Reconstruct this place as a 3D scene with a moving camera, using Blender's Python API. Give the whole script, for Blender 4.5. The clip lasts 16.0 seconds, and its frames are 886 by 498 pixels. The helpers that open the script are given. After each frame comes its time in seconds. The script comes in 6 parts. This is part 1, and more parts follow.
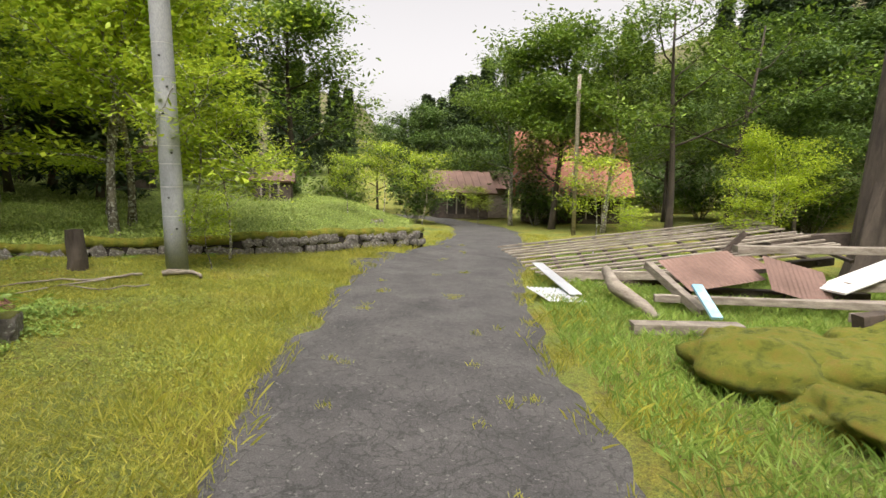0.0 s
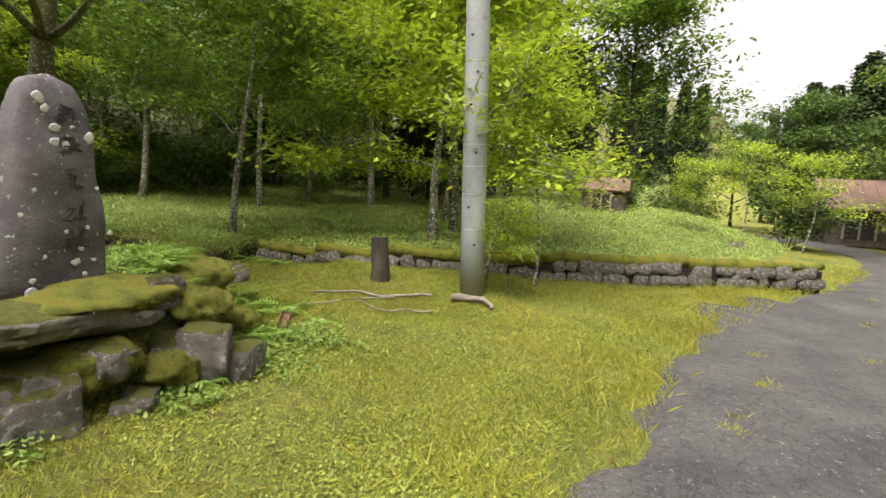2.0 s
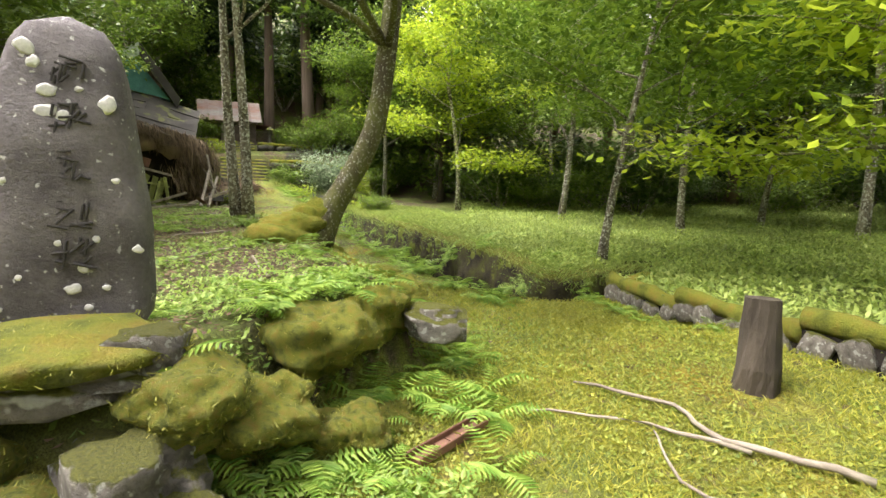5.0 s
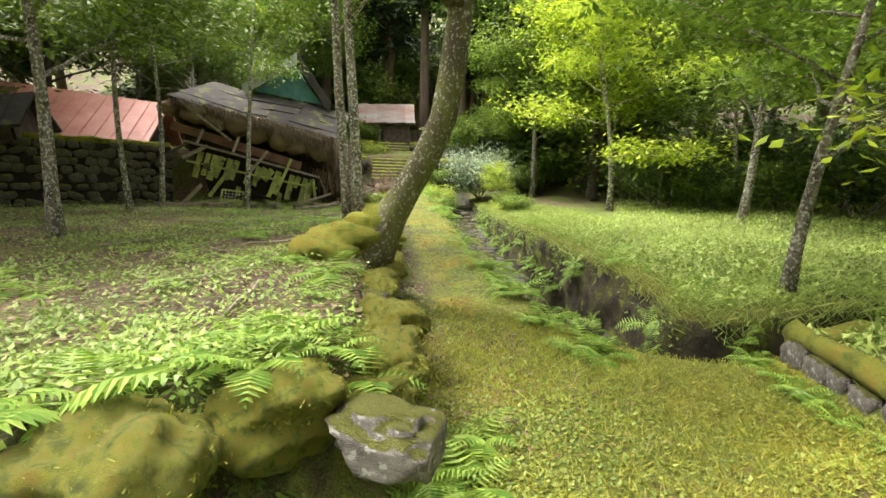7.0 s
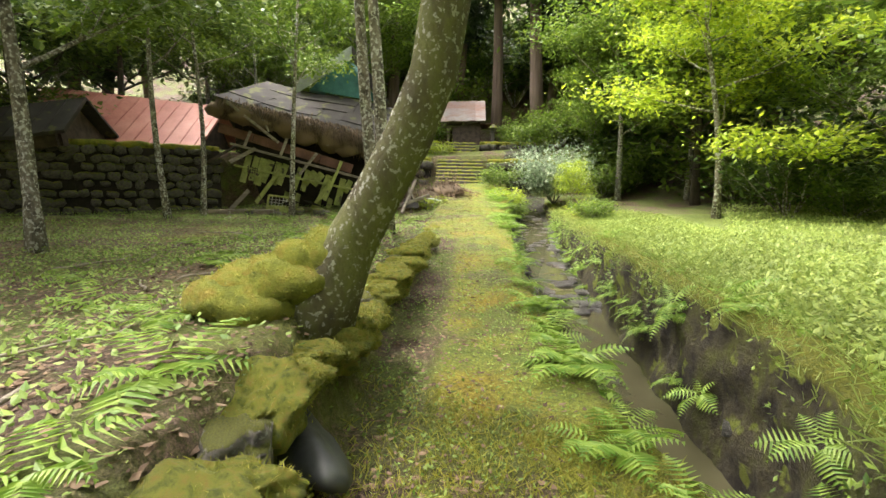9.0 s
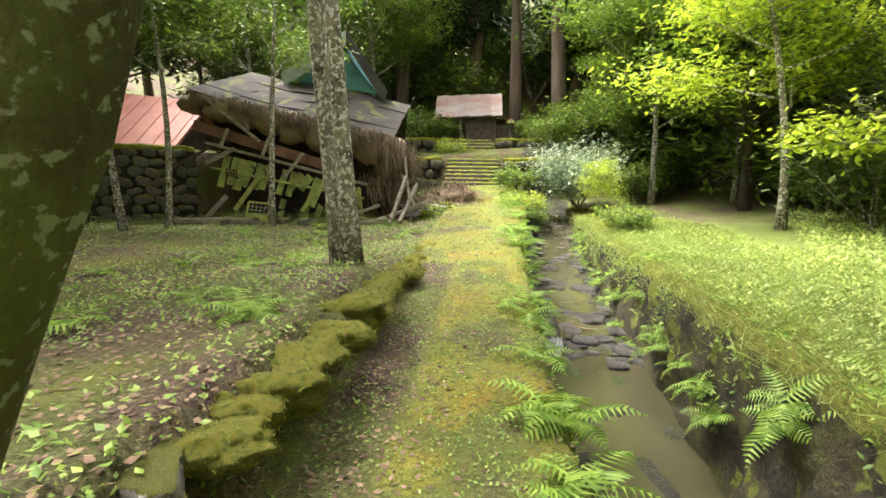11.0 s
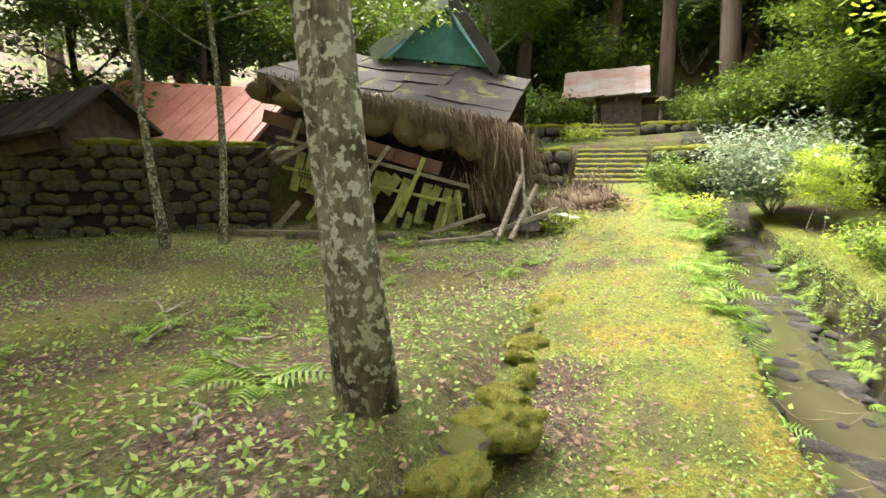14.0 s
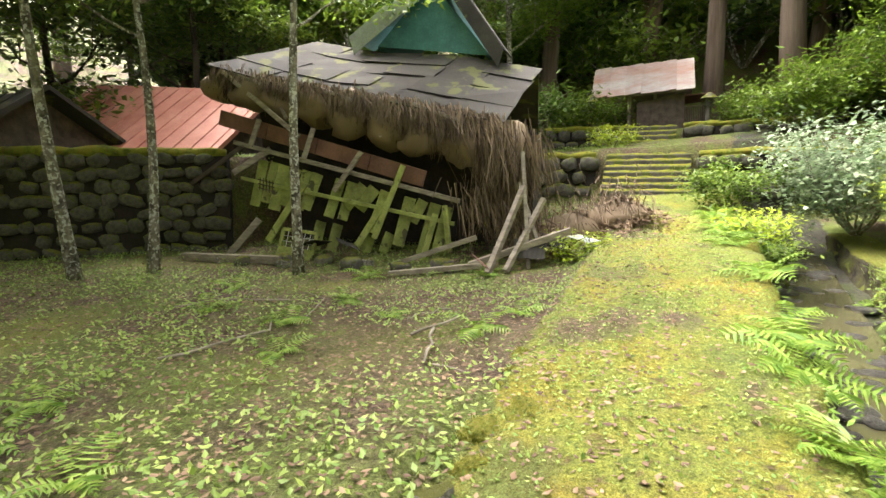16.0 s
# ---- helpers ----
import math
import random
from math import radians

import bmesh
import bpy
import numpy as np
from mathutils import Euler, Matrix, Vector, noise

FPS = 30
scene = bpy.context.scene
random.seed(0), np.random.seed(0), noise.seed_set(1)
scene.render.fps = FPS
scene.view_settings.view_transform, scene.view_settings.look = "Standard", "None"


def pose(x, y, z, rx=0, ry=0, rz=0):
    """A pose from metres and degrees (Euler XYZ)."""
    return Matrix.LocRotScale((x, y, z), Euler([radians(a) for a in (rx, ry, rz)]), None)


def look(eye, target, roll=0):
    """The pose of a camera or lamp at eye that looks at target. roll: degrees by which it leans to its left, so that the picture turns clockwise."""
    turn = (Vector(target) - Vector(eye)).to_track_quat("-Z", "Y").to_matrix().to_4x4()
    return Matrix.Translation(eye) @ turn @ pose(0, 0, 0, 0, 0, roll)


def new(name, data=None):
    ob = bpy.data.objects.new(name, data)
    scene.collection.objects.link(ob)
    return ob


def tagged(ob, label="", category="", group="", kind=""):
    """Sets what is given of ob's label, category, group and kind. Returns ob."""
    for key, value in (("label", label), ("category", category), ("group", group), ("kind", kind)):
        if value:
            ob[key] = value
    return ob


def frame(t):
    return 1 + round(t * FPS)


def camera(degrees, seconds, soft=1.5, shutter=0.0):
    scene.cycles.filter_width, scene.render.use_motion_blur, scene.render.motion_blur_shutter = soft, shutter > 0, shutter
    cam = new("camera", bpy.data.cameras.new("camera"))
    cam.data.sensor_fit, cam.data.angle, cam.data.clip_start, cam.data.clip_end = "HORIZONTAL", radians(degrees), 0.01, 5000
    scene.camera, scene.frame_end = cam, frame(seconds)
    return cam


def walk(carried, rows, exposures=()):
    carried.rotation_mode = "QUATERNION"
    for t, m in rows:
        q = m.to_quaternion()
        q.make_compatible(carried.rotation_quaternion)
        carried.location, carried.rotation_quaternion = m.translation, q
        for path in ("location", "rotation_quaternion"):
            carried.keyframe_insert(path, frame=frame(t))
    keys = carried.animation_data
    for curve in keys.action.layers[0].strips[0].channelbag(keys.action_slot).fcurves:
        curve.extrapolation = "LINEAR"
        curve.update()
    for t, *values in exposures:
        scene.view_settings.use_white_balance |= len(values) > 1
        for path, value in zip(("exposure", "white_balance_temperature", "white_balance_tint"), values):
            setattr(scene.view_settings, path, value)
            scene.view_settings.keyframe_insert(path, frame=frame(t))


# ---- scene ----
cam = camera(83.6, 16.0)
PATH = [
    (0.0, pose(0.000, 0.000, 1.500, 83.90, -1.70, 0.20)),
    (0.5, pose(-0.126, 0.592, 1.487, 83.40, -2.50, 10.70)),
    (1.0, pose(-0.252, 1.222, 1.519, 83.20, -2.70, 17.30)),
    (1.5, pose(-0.479, 1.840, 1.506, 83.60, -3.00, 27.00)),
    (2.0, pose(-0.680, 2.476, 1.525, 83.40, -3.20, 37.40)),
    (2.5, pose(-0.901, 3.068, 1.513, 83.90, -3.20, 48.50)),
    (3.0, pose(-1.109, 3.629, 1.532, 84.30, -3.20, 55.50)),
    (3.5, pose(-1.298, 4.152, 1.481, 84.70, -3.10, 63.90)),
    (4.0, pose(-1.625, 4.624, 1.462, 84.10, -3.10, 71.70)),
    (4.5, pose(-1.966, 5.015, 1.456, 83.60, -3.00, 80.70)),
    (5.0, pose(-2.463, 5.355, 1.450, 83.00, -2.80, 89.00)),
    (7.5, pose(-4.692, 6.232, 1.557, 81.82, -1.71, 110.34)),
    (8.0, pose(-5.317, 6.175, 1.529, 81.86, -1.54, 112.24)),
    (8.5, pose(-5.990, 6.064, 1.568, 82.00, -1.29, 115.34)),
    (9.0, pose(-6.573, 5.976, 1.565, 81.87, -1.16, 117.64)),
    (11.5, pose(-9.362, 4.930, 1.736, 81.14, -0.88, 120.94)),
    (12.0, pose(-9.858, 4.471, 1.747, 80.24, -1.01, 122.77)),
    (12.5, pose(-10.395, 4.110, 1.794, 79.56, -0.81, 126.18)),
    (13.0, pose(-10.880, 3.804, 1.819, 79.59, -0.51, 128.26)),
    (13.5, pose(-11.486, 3.498, 1.883, 79.84, -0.33, 130.86)),
    (14.0, pose(-12.076, 3.246, 1.866, 80.52, 0.01, 133.94)),
    (14.5, pose(-12.620, 2.931, 1.850, 81.04, 0.12, 137.56)),
    (15.0, pose(-13.227, 2.649, 1.862, 81.26, 0.41, 140.34)),
    (15.5, pose(-13.802, 2.449, 1.851, 81.52, 0.61, 141.73)),
    (16.0, pose(-14.375, 2.364, 1.850, 81.67, 0.43, 138.32)),
]
walk(cam, PATH, [(t, e, 6850, 14) for t, e in ((0.0, 0.75), (2.0, 1.02), (3.0, 1.35), (4.5, 1.82), (7.5, 2.15), (11.5, 2.5), (16.0, 2.6))])

# ---- world and light ----
world = bpy.data.worlds.new("overcast_sky")
scene.world = world
world.use_nodes = True
wn = world.node_tree
bg = wn.nodes["Background"]
sky = wn.nodes.new("ShaderNodeTexSky")
sky.sky_type = 'NISHITA'
sky.sun_disc = False
sky.sun_elevation = radians(58)
sky.sun_rotation = radians(200)
sky.air_density = 1.0
sky.dust_density = 6.0
sky.ozone_density = 0.5
hs = wn.nodes.new("ShaderNodeHueSaturation")
hs.inputs["Saturation"].default_value = 0.12
hs.inputs["Value"].default_value = 1.2
wn.links.new(sky.outputs[0], hs.inputs["Color"])
wn.links.new(hs.outputs[0], bg.inputs[0])
bg.inputs[1].default_value = 0.15
sun_data = bpy.data.lights.new("sun", 'SUN')
sun_data.energy = 1.5
sun_data.angle = radians(25)
sun_data.color = (1.0, 0.97, 0.92)
sun = new("sun", sun_data)
sun.matrix_world = look((0, 0, 40), (-9, 22, 0))


# ---- materials ----
def ramp(nt, fac, stops):
    r = nt.nodes.new("ShaderNodeValToRGB")
    el = r.color_ramp.elements
    while len(el) < len(stops):
        el.new(0.5)
    for e, (p, c) in zip(el, stops):
        e.position, e.color = p, (*c, 1)
    nt.links.new(fac, r.inputs[0])
    return r.outputs[0]


def noise_tex(nt, scale, detail=5.0, rough=0.6, stretch=(1, 1, 1), coord="Object"):
    tc = nt.nodes.new("ShaderNodeTexCoord")
    mp = nt.nodes.new("ShaderNodeMapping")
    mp.inputs["Scale"].default_value = stretch
    n = nt.nodes.new("ShaderNodeTexNoise")
    n.inputs["Scale"].default_value = scale
    n.inputs["Detail"].default_value = detail
    n.inputs["Roughness"].default_value = rough
    nt.links.new(tc.outputs[coord], mp.inputs[0])
    nt.links.new(mp.outputs[0], n.inputs[0])
    return n.outputs[0]


def mixc(nt, fac, a, b, mode='MIX'):
    m = nt.nodes.new("ShaderNodeMix")
    m.data_type, m.blend_type = 'RGBA', mode
    for sock, v in ((m.inputs[0], fac), (m.inputs[6], a), (m.inputs[7], b)):
        if isinstance(v, (int, float)):
            sock.default_value = v
        elif isinstance(v, tuple):
            sock.default_value = (*v, 1)
        else:
            nt.links.new(v, sock)
    return m.outputs[2]


def new_mat(name):
    m = bpy.data.materials.new(name)
    m.use_nodes = True
    return m, m.node_tree, m.node_tree.nodes["Principled BSDF"]


def add_bump(nt, bsdf, height, strength, dist):
    b = nt.nodes.new("ShaderNodeBump")
    b.inputs["Strength"].default_value = strength
    b.inputs["Distance"].default_value = dist
    nt.links.new(height, b.inputs["Height"])
    nt.links.new(b.outputs[0], bsdf.inputs["Normal"])


def rough_mat(name, stops, scale, fine, roughness=0.85, bump=0.6, dist=0.02, stretch=(1, 1, 1),
              spot=None, spot_scale=6.0, spot_at=0.62, vary=0.25, metal=0.0, mossy=0):
    """Two scales of variation, a relief and, where given, spots of a second colour (lichen, rust, moss)."""
    m, nt, bsdf = new_mat(name)
    big = noise_tex(nt, scale, 4, 0.6, stretch)
    small = noise_tex(nt, fine, 6, 0.7, stretch)
    col = ramp(nt, big, stops)
    col = mixc(nt, 0.55, col, ramp(nt, small, [(0.3, (0.35,) * 3), (0.7, (0.75,) * 3)]), 'OVERLAY')
    if spot:
        s = noise_tex(nt, spot_scale, 3, 0.55)
        f = ramp(nt, s, [(spot_at, (0, 0, 0)), (spot_at + 0.05, (1, 1, 1))])
        col = mixc(nt, f, col, spot)
    if mossy:
        ge = nt.nodes.new("ShaderNodeNewGeometry")
        sx = nt.nodes.new("ShaderNodeSeparateXYZ")
        nt.links.new(ge.outputs["Normal"], sx.inputs[0])
        mm = nt.nodes.new("ShaderNodeMath")
        mm.operation = 'MULTIPLY'
        nt.links.new(sx.outputs[2], mm.inputs[0])
        nt.links.new(noise_tex(nt, 4.5, 4, 0.6), mm.inputs[1])
        f = ramp(nt, mm.outputs[0], [(mossy - 0.22, (0, 0, 0)), (mossy - 0.12, (1, 1, 1))])
        col = mixc(nt, f, col, ramp(nt, small, [(0.3, (0.07, 0.085, 0.010)), (0.7, (0.22, 0.22, 0.025))]))
    if vary:
        oi = nt.nodes.new("ShaderNodeObjectInfo")
        v = ramp(nt, oi.outputs["Random"], [(0.0, (1 - vary,) * 3), (1.0, (1.0,) * 3)])
        col = mixc(nt, 1.0, col, v, 'MULTIPLY')
    nt.links.new(col, bsdf.inputs["Base Color"])
    bsdf.inputs["Roughness"].default_value = roughness
    bsdf.inputs["Metallic"].default_value = metal
    add_bump(nt, bsdf, small, bump, dist)
    return m


def leaf_mat(name, dark, light, translucent=0.35, rough=0.5):
    m, nt, bsdf = new_mat(name)
    g = nt.nodes.new("ShaderNodeNewGeometry")
    col = ramp(nt, g.outputs["Random Per Island"], [(0.0, dark), (1.0, light)])
    big = noise_tex(nt, 0.8, 3, 0.5)
    col = mixc(nt, 0.5, col, ramp(nt, big, [(0.3, (0.3,) * 3), (0.7, (0.7,) * 3)]), 'OVERLAY')
    nt.links.new(col, bsdf.inputs["Base Color"])
    bsdf.inputs["Roughness"].default_value = rough
    tr = nt.nodes.new("ShaderNodeBsdfTranslucent")
    nt.links.new(col, tr.inputs[0])
    mx = nt.nodes.new("ShaderNodeMixShader")
    mx.inputs[0].default_value = translucent
    nt.links.new(bsdf.outputs[0], mx.inputs[1])
    nt.links.new(tr.outputs[0], mx.inputs[2])
    nt.links.new(mx.outputs[0], nt.nodes["Material Output"].inputs[0])
    return m


M_LEAF = leaf_mat("leaf_fresh", (0.06, 0.125, 0.014), (0.235, 0.345, 0.042), 0.35)
M_LEAF_BRIGHT = leaf_mat("leaf_bright", (0.238, 0.363, 0.024), (0.476, 0.568, 0.050), 0.45)
M_LEAF_MID = leaf_mat("leaf_mid", (0.035, 0.08, 0.014), (0.14, 0.225, 0.036), 0.3)
M_NEEDLE = leaf_mat("needle", (0.014, 0.034, 0.009), (0.05, 0.088, 0.022), 0.12, 0.7)
M_SILVER = leaf_mat("leaf_silver", (0.13, 0.22, 0.10), (0.44, 0.52, 0.36), 0.3)
M_FERN = leaf_mat("fern_leaf", (0.146, 0.286, 0.038), (0.329, 0.466, 0.083), 0.4)
M_GRASS = leaf_mat("grass_blade", (0.19, 0.23, 0.028), (0.48, 0.45, 0.075), 0.35)
M_HERB = leaf_mat("herb_leaf", (0.134, 0.244, 0.038), (0.317, 0.424, 0.090), 0.35)
M_FIELD = leaf_mat("field_herb", (0.19, 0.28, 0.06), (0.42, 0.50, 0.14), 0.4)
M_CLOVER = leaf_mat("clover_leaf", (0.13, 0.19, 0.025), (0.36, 0.40, 0.07), 0.35)
M_STRAW = leaf_mat("dry_straw", (0.06, 0.042, 0.028), (0.26, 0.19, 0.12), 0.1, 0.9)
M_LITTER = leaf_mat("dead_leaf", (0.085, 0.05, 0.03), (0.29, 0.195, 0.12), 0.1, 0.8)

M_BARK = rough_mat("bark_lichen", [(0.35, (0.07, 0.06, 0.045)), (0.6, (0.30, 0.27, 0.21))], 9, 40, 0.95, 1.0, 0.04,
                   (1, 1, 0.6), (0.62, 0.62, 0.56), 19, 0.53)
M_BARK_MOSS = rough_mat("bark_moss", [(0.35, (0.09, 0.075, 0.05)), (0.6, (0.15, 0.16, 0.05))], 3, 30, 0.95, 1.0, 0.03,
                        (1, 1, 0.6), (0.38, 0.38, 0.31), 30, 0.57)
M_BARK_DARK = rough_mat("bark_dark", [(0.3, (0.035, 0.028, 0.022)), (0.7, (0.10, 0.08, 0.06))], 3, 20, 0.95, 1.0, 0.03,
                        (1, 1, 0.3))
M_CEDAR = rough_mat("bark_cedar", [(0.3, (0.09, 0.06, 0.045)), (0.7, (0.20, 0.15, 0.12))], 3, 14, 0.95, 1.0, 0.04,
                    (1, 1, 0.08))
M_ROCK = rough_mat("rock", [(0.3, (0.14, 0.125, 0.11)), (0.7, (0.38, 0.35, 0.31))], 3.5, 22, 0.9, 1.0, 0.06, mossy=0.47,
                   spot=(0.60, 0.60, 0.55), spot_scale=5, spot_at=0.58)
M_WET = rough_mat("wet_rock", [(0.3, (0.03, 0.028, 0.026)), (0.7, (0.13, 0.12, 0.11))], 3.5, 22, 0.35, 1.0, 0.04)
M_ROCK_DARK = rough_mat("rock_dark", [(0.3, (0.045, 0.042, 0.035)), (0.7, (0.15, 0.14, 0.115))], 2.5, 18, 0.9, 0.8, 0.03,
                        spot=(0.08, 0.10, 0.02), spot_scale=2.5, spot_at=0.56, mossy=0.5)
M_MOSS = rough_mat("moss", [(0.3, (0.10, 0.125, 0.012)), (0.5, (0.25, 0.27, 0.028)), (0.7, (0.31, 0.24, 0.035))], 5, 70, 1.0, 1.0, 0.05, vary=0.15)
M_BANK = rough_mat("bank_earth", [(0.35, (0.020, 0.015, 0.010)), (0.5, (0.06, 0.05, 0.025)), (0.65, (0.09, 0.10, 0.02))], 2.4, 26, 1.0, 1.0, 0.08, spot=(0.16, 0.19, 0.025),
                   spot_scale=3.2, spot_at=0.6, mossy=0.42, vary=0)
M_STELE = rough_mat("stele_stone", [(0.3, (0.065, 0.057, 0.062)), (0.7, (0.19, 0.172, 0.178))], 3.2, 45, 0.75, 0.9, 0.02,
                    spot=(0.45, 0.45, 0.43), spot_scale=22, spot_at=0.64, vary=0)
M_LICHEN = rough_mat("lichen", [(0.3, (0.5, 0.5, 0.48)), (0.7, (0.75, 0.75, 0.72))], 12, 60, 1.0, 0.8, 0.006, vary=0.15)
M_CARVED_SHADE = rough_mat("carved_shadow_stone", [(0.3, (0.03, 0.028, 0.028)), (0.7, (0.06, 0.055, 0.055))], 9, 40, 0.95)
M_CONCRETE = rough_mat("pole_concrete", [(0.3, (0.21, 0.225, 0.235)), (0.5, (0.30, 0.315, 0.325)), (0.7, (0.34, 0.35, 0.35))], 2.2, 60, 0.8, 0.15, 0.004,
                       (1, 1, 0.4), vary=0)
M_STEEL = rough_mat("galvanised_wire", [(0.3, (0.4, 0.4, 0.4)), (0.7, (0.6, 0.6, 0.6))], 9, 60, 0.45, 0.1, 0.002, metal=0.8)
M_WOOD = rough_mat("weathered_wood", [(0.3, (0.16, 0.13, 0.10)), (0.7, (0.36, 0.32, 0.26))], 4, 25, 0.9, 0.6, 0.008, (1, 1, 4))
M_WOOD_DARK = rough_mat("dark_wood", [(0.3, (0.035, 0.026, 0.02)), (0.7, (0.11, 0.085, 0.065))], 4, 25, 0.9, 0.6, 0.01)
M_WOOD_GREEN = rough_mat("algae_board", [(0.3, (0.16, 0.18, 0.05)), (0.7, (0.38, 0.42, 0.13))], 3, 25, 0.9, 0.5, 0.008,
                         spot=(0.10, 0.10, 0.05), spot_scale=4, spot_at=0.6)
M_BAND = rough_mat("rust_board", [(0.3, (0.10, 0.045, 0.03)), (0.7, (0.22, 0.11, 0.075))], 2, 30, 0.8, 0.4, 0.006)
M_SHEET = rough_mat("grey_roof_sheet", [(0.3, (0.02, 0.018, 0.016)), (0.7, (0.05, 0.046, 0.038))], 1.6, 25, 0.92, 0.3, 0.006,
                    spot=(0.09, 0.10, 0.03), spot_scale=2.2, spot_at=0.58)
M_TEAL = rough_mat("teal_paint", [(0.3, (0.03, 0.14, 0.15)), (0.7, (0.07, 0.25, 0.25))], 3, 25, 0.6, 0.3, 0.004)
M_PALE_SHEET = rough_mat("pale_roof_sheet", [(0.3, (0.28, 0.32, 0.31)), (0.7, (0.42, 0.46, 0.44))], 2, 25, 0.5, 0.2, 0.004)
M_PINK = rough_mat("faded_red_roof", [(0.3, (0.42, 0.15, 0.11)), (0.7, (0.58, 0.27, 0.20))], 1.5, 25, 0.6, 0.2, 0.005)
M_RUSTROOF = rough_mat("rusty_roof", [(0.35, (0.42, 0.40, 0.38)), (0.65, (0.36, 0.19, 0.14))], 1.3, 18, 0.6, 0.3, 0.006,
                       (0.3, 1, 1))
M_REDROOF = rough_mat("red_farmhouse_roof", [(0.3, (0.27, 0.085, 0.05)), (0.7, (0.38, 0.14, 0.085))], 1.2, 20, 0.6, 0.3, 0.006)
M_BROWNROOF = rough_mat("brown_roof", [(0.3, (0.13, 0.075, 0.055)), (0.7, (0.23, 0.14, 0.11))], 1.2, 20, 0.65, 0.3, 0.006)
M_TIN = rough_mat("white_tin", [(0.3, (0.55, 0.58, 0.62)), (0.7, (0.75, 0.78, 0.80))], 2, 25, 0.4, 0.1, 0.003, metal=0.3)
M_BLUE = rough_mat("blue_paint", [(0.3, (0.18, 0.42, 0.60)), (0.7, (0.40, 0.60, 0.72))], 5, 25, 0.6, 0.2, 0.003)
M_WHITE = rough_mat("dirty_white", [(0.3, (0.5, 0.5, 0.47)), (0.7, (0.75, 0.75, 0.72))], 3, 25, 0.7, 0.2, 0.004)
M_RUBBER = rough_mat("black_plastic", [(0.3, (0.02, 0.022, 0.022)), (0.7, (0.06, 0.065, 0.062))], 4, 30, 0.5, 0.2, 0.004)
M_ASPHALT = rough_mat("old_asphalt", [(0.3, (0.045, 0.044, 0.043)), (0.7, (0.10, 0.096, 0.092))], 1.3, 38, 0.9, 1.0, 0.02,
                      spot=(0.16, 0.155, 0.145), spot_scale=26, spot_at=0.63, vary=0)
nt = M_ASPHALT.node_tree
bsdf = nt.nodes["Principled BSDF"]
base_col = bsdf.inputs["Base Color"].links[0].from_socket
vo = nt.nodes.new("ShaderNodeTexVoronoi")
vo.feature = 'DISTANCE_TO_EDGE'
vo.inputs["Scale"].default_value = 7.5
wob = nt.nodes.new("ShaderNodeVectorMath")
wob.operation = 'MULTIPLY_ADD'
tc = nt.nodes.new("ShaderNodeTexCoord")
nz = nt.nodes.new("ShaderNodeTexNoise")
nz.inputs["Scale"].default_value = 3.0
nz.inputs["Detail"].default_value = 5.0
nt.links.new(tc.outputs["Object"], nz.inputs[0])
nt.links.new(nz.outputs["Color"], wob.inputs[0])
wob.inputs[1].default_value = (0.5, 0.5, 0.5)
nt.links.new(tc.outputs["Object"], wob.inputs[2])
nt.links.new(wob.outputs[0], vo.inputs["Vector"])
crack = ramp(nt, vo.outputs["Distance"], [(0.01, (0.55,) * 3), (0.05, (0, 0, 0))])
base_col = mixc(nt, crack, base_col, (0.016, 0.016, 0.014))
grit = ramp(nt, noise_tex(nt, 130, 3, 0.8), [(0.34, (0.2,) * 3), (0.66, (0.82,) * 3)])
base_col = mixc(nt, 0.85, base_col, grit, 'OVERLAY')
nt.links.new(base_col, bsdf.inputs["Base Color"])
# near-black, in place of the shade inside ruins, fronts, vents and wall gaps
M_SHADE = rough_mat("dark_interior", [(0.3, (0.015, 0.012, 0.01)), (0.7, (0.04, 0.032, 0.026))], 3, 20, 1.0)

# the ground: moss and grass, leaf litter, wet channel stone, each laid where its attribute says
M_GROUND, nt, bsdf = new_mat("ground_cover")
n1 = noise_tex(nt, 0.9, 6, 0.65)
n2 = noise_tex(nt, 28, 6, 0.75)
n3 = noise_tex(nt, 0.35, 4, 0.6)
n4 = noise_tex(nt, 95, 4, 0.8)
n5 = noise_tex(nt, 7, 5, 0.7)
grass_c = ramp(nt, n1, [(0.3, (0.10, 0.145, 0.024)), (0.5, (0.19, 0.215, 0.03)), (0.68, (0.26, 0.20, 0.022))])
grass_c = mixc(nt, ramp(nt, n5, [(0.56, (0, 0, 0)), (0.66, (1, 1, 1))]), grass_c, (0.115, 0.085, 0.03))
grass_c = mixc(nt, ramp(nt, n5, [(0.30, (1, 1, 1)), (0.40, (0, 0, 0))]), grass_c, (0.10, 0.16, 0.03))
field_c = ramp(nt, n1, [(0.3, (0.11, 0.16, 0.03)), (0.7, (0.21, 0.26, 0.055))])
litter_c = ramp(nt, n2, [(0.3, (0.045, 0.028, 0.02)), (0.55, (0.12, 0.078, 0.054)), (0.75, (0.20, 0.14, 0.10))])
litter_c = mixc(nt, ramp(nt, n1, [(0.42, (0, 0, 0)), (0.56, (1, 1, 1))]), litter_c, (0.11, 0.135, 0.028))
channel_c = ramp(nt, n2, [(0.3, (0.018, 0.016, 0.012)), (0.7, (0.075, 0.068, 0.055))])
channel_c = mixc(nt, ramp(nt, n1, [(0.45, (0, 0, 0)), (0.6, (1, 1, 1))]), channel_c, (0.06, 0.085, 0.014))


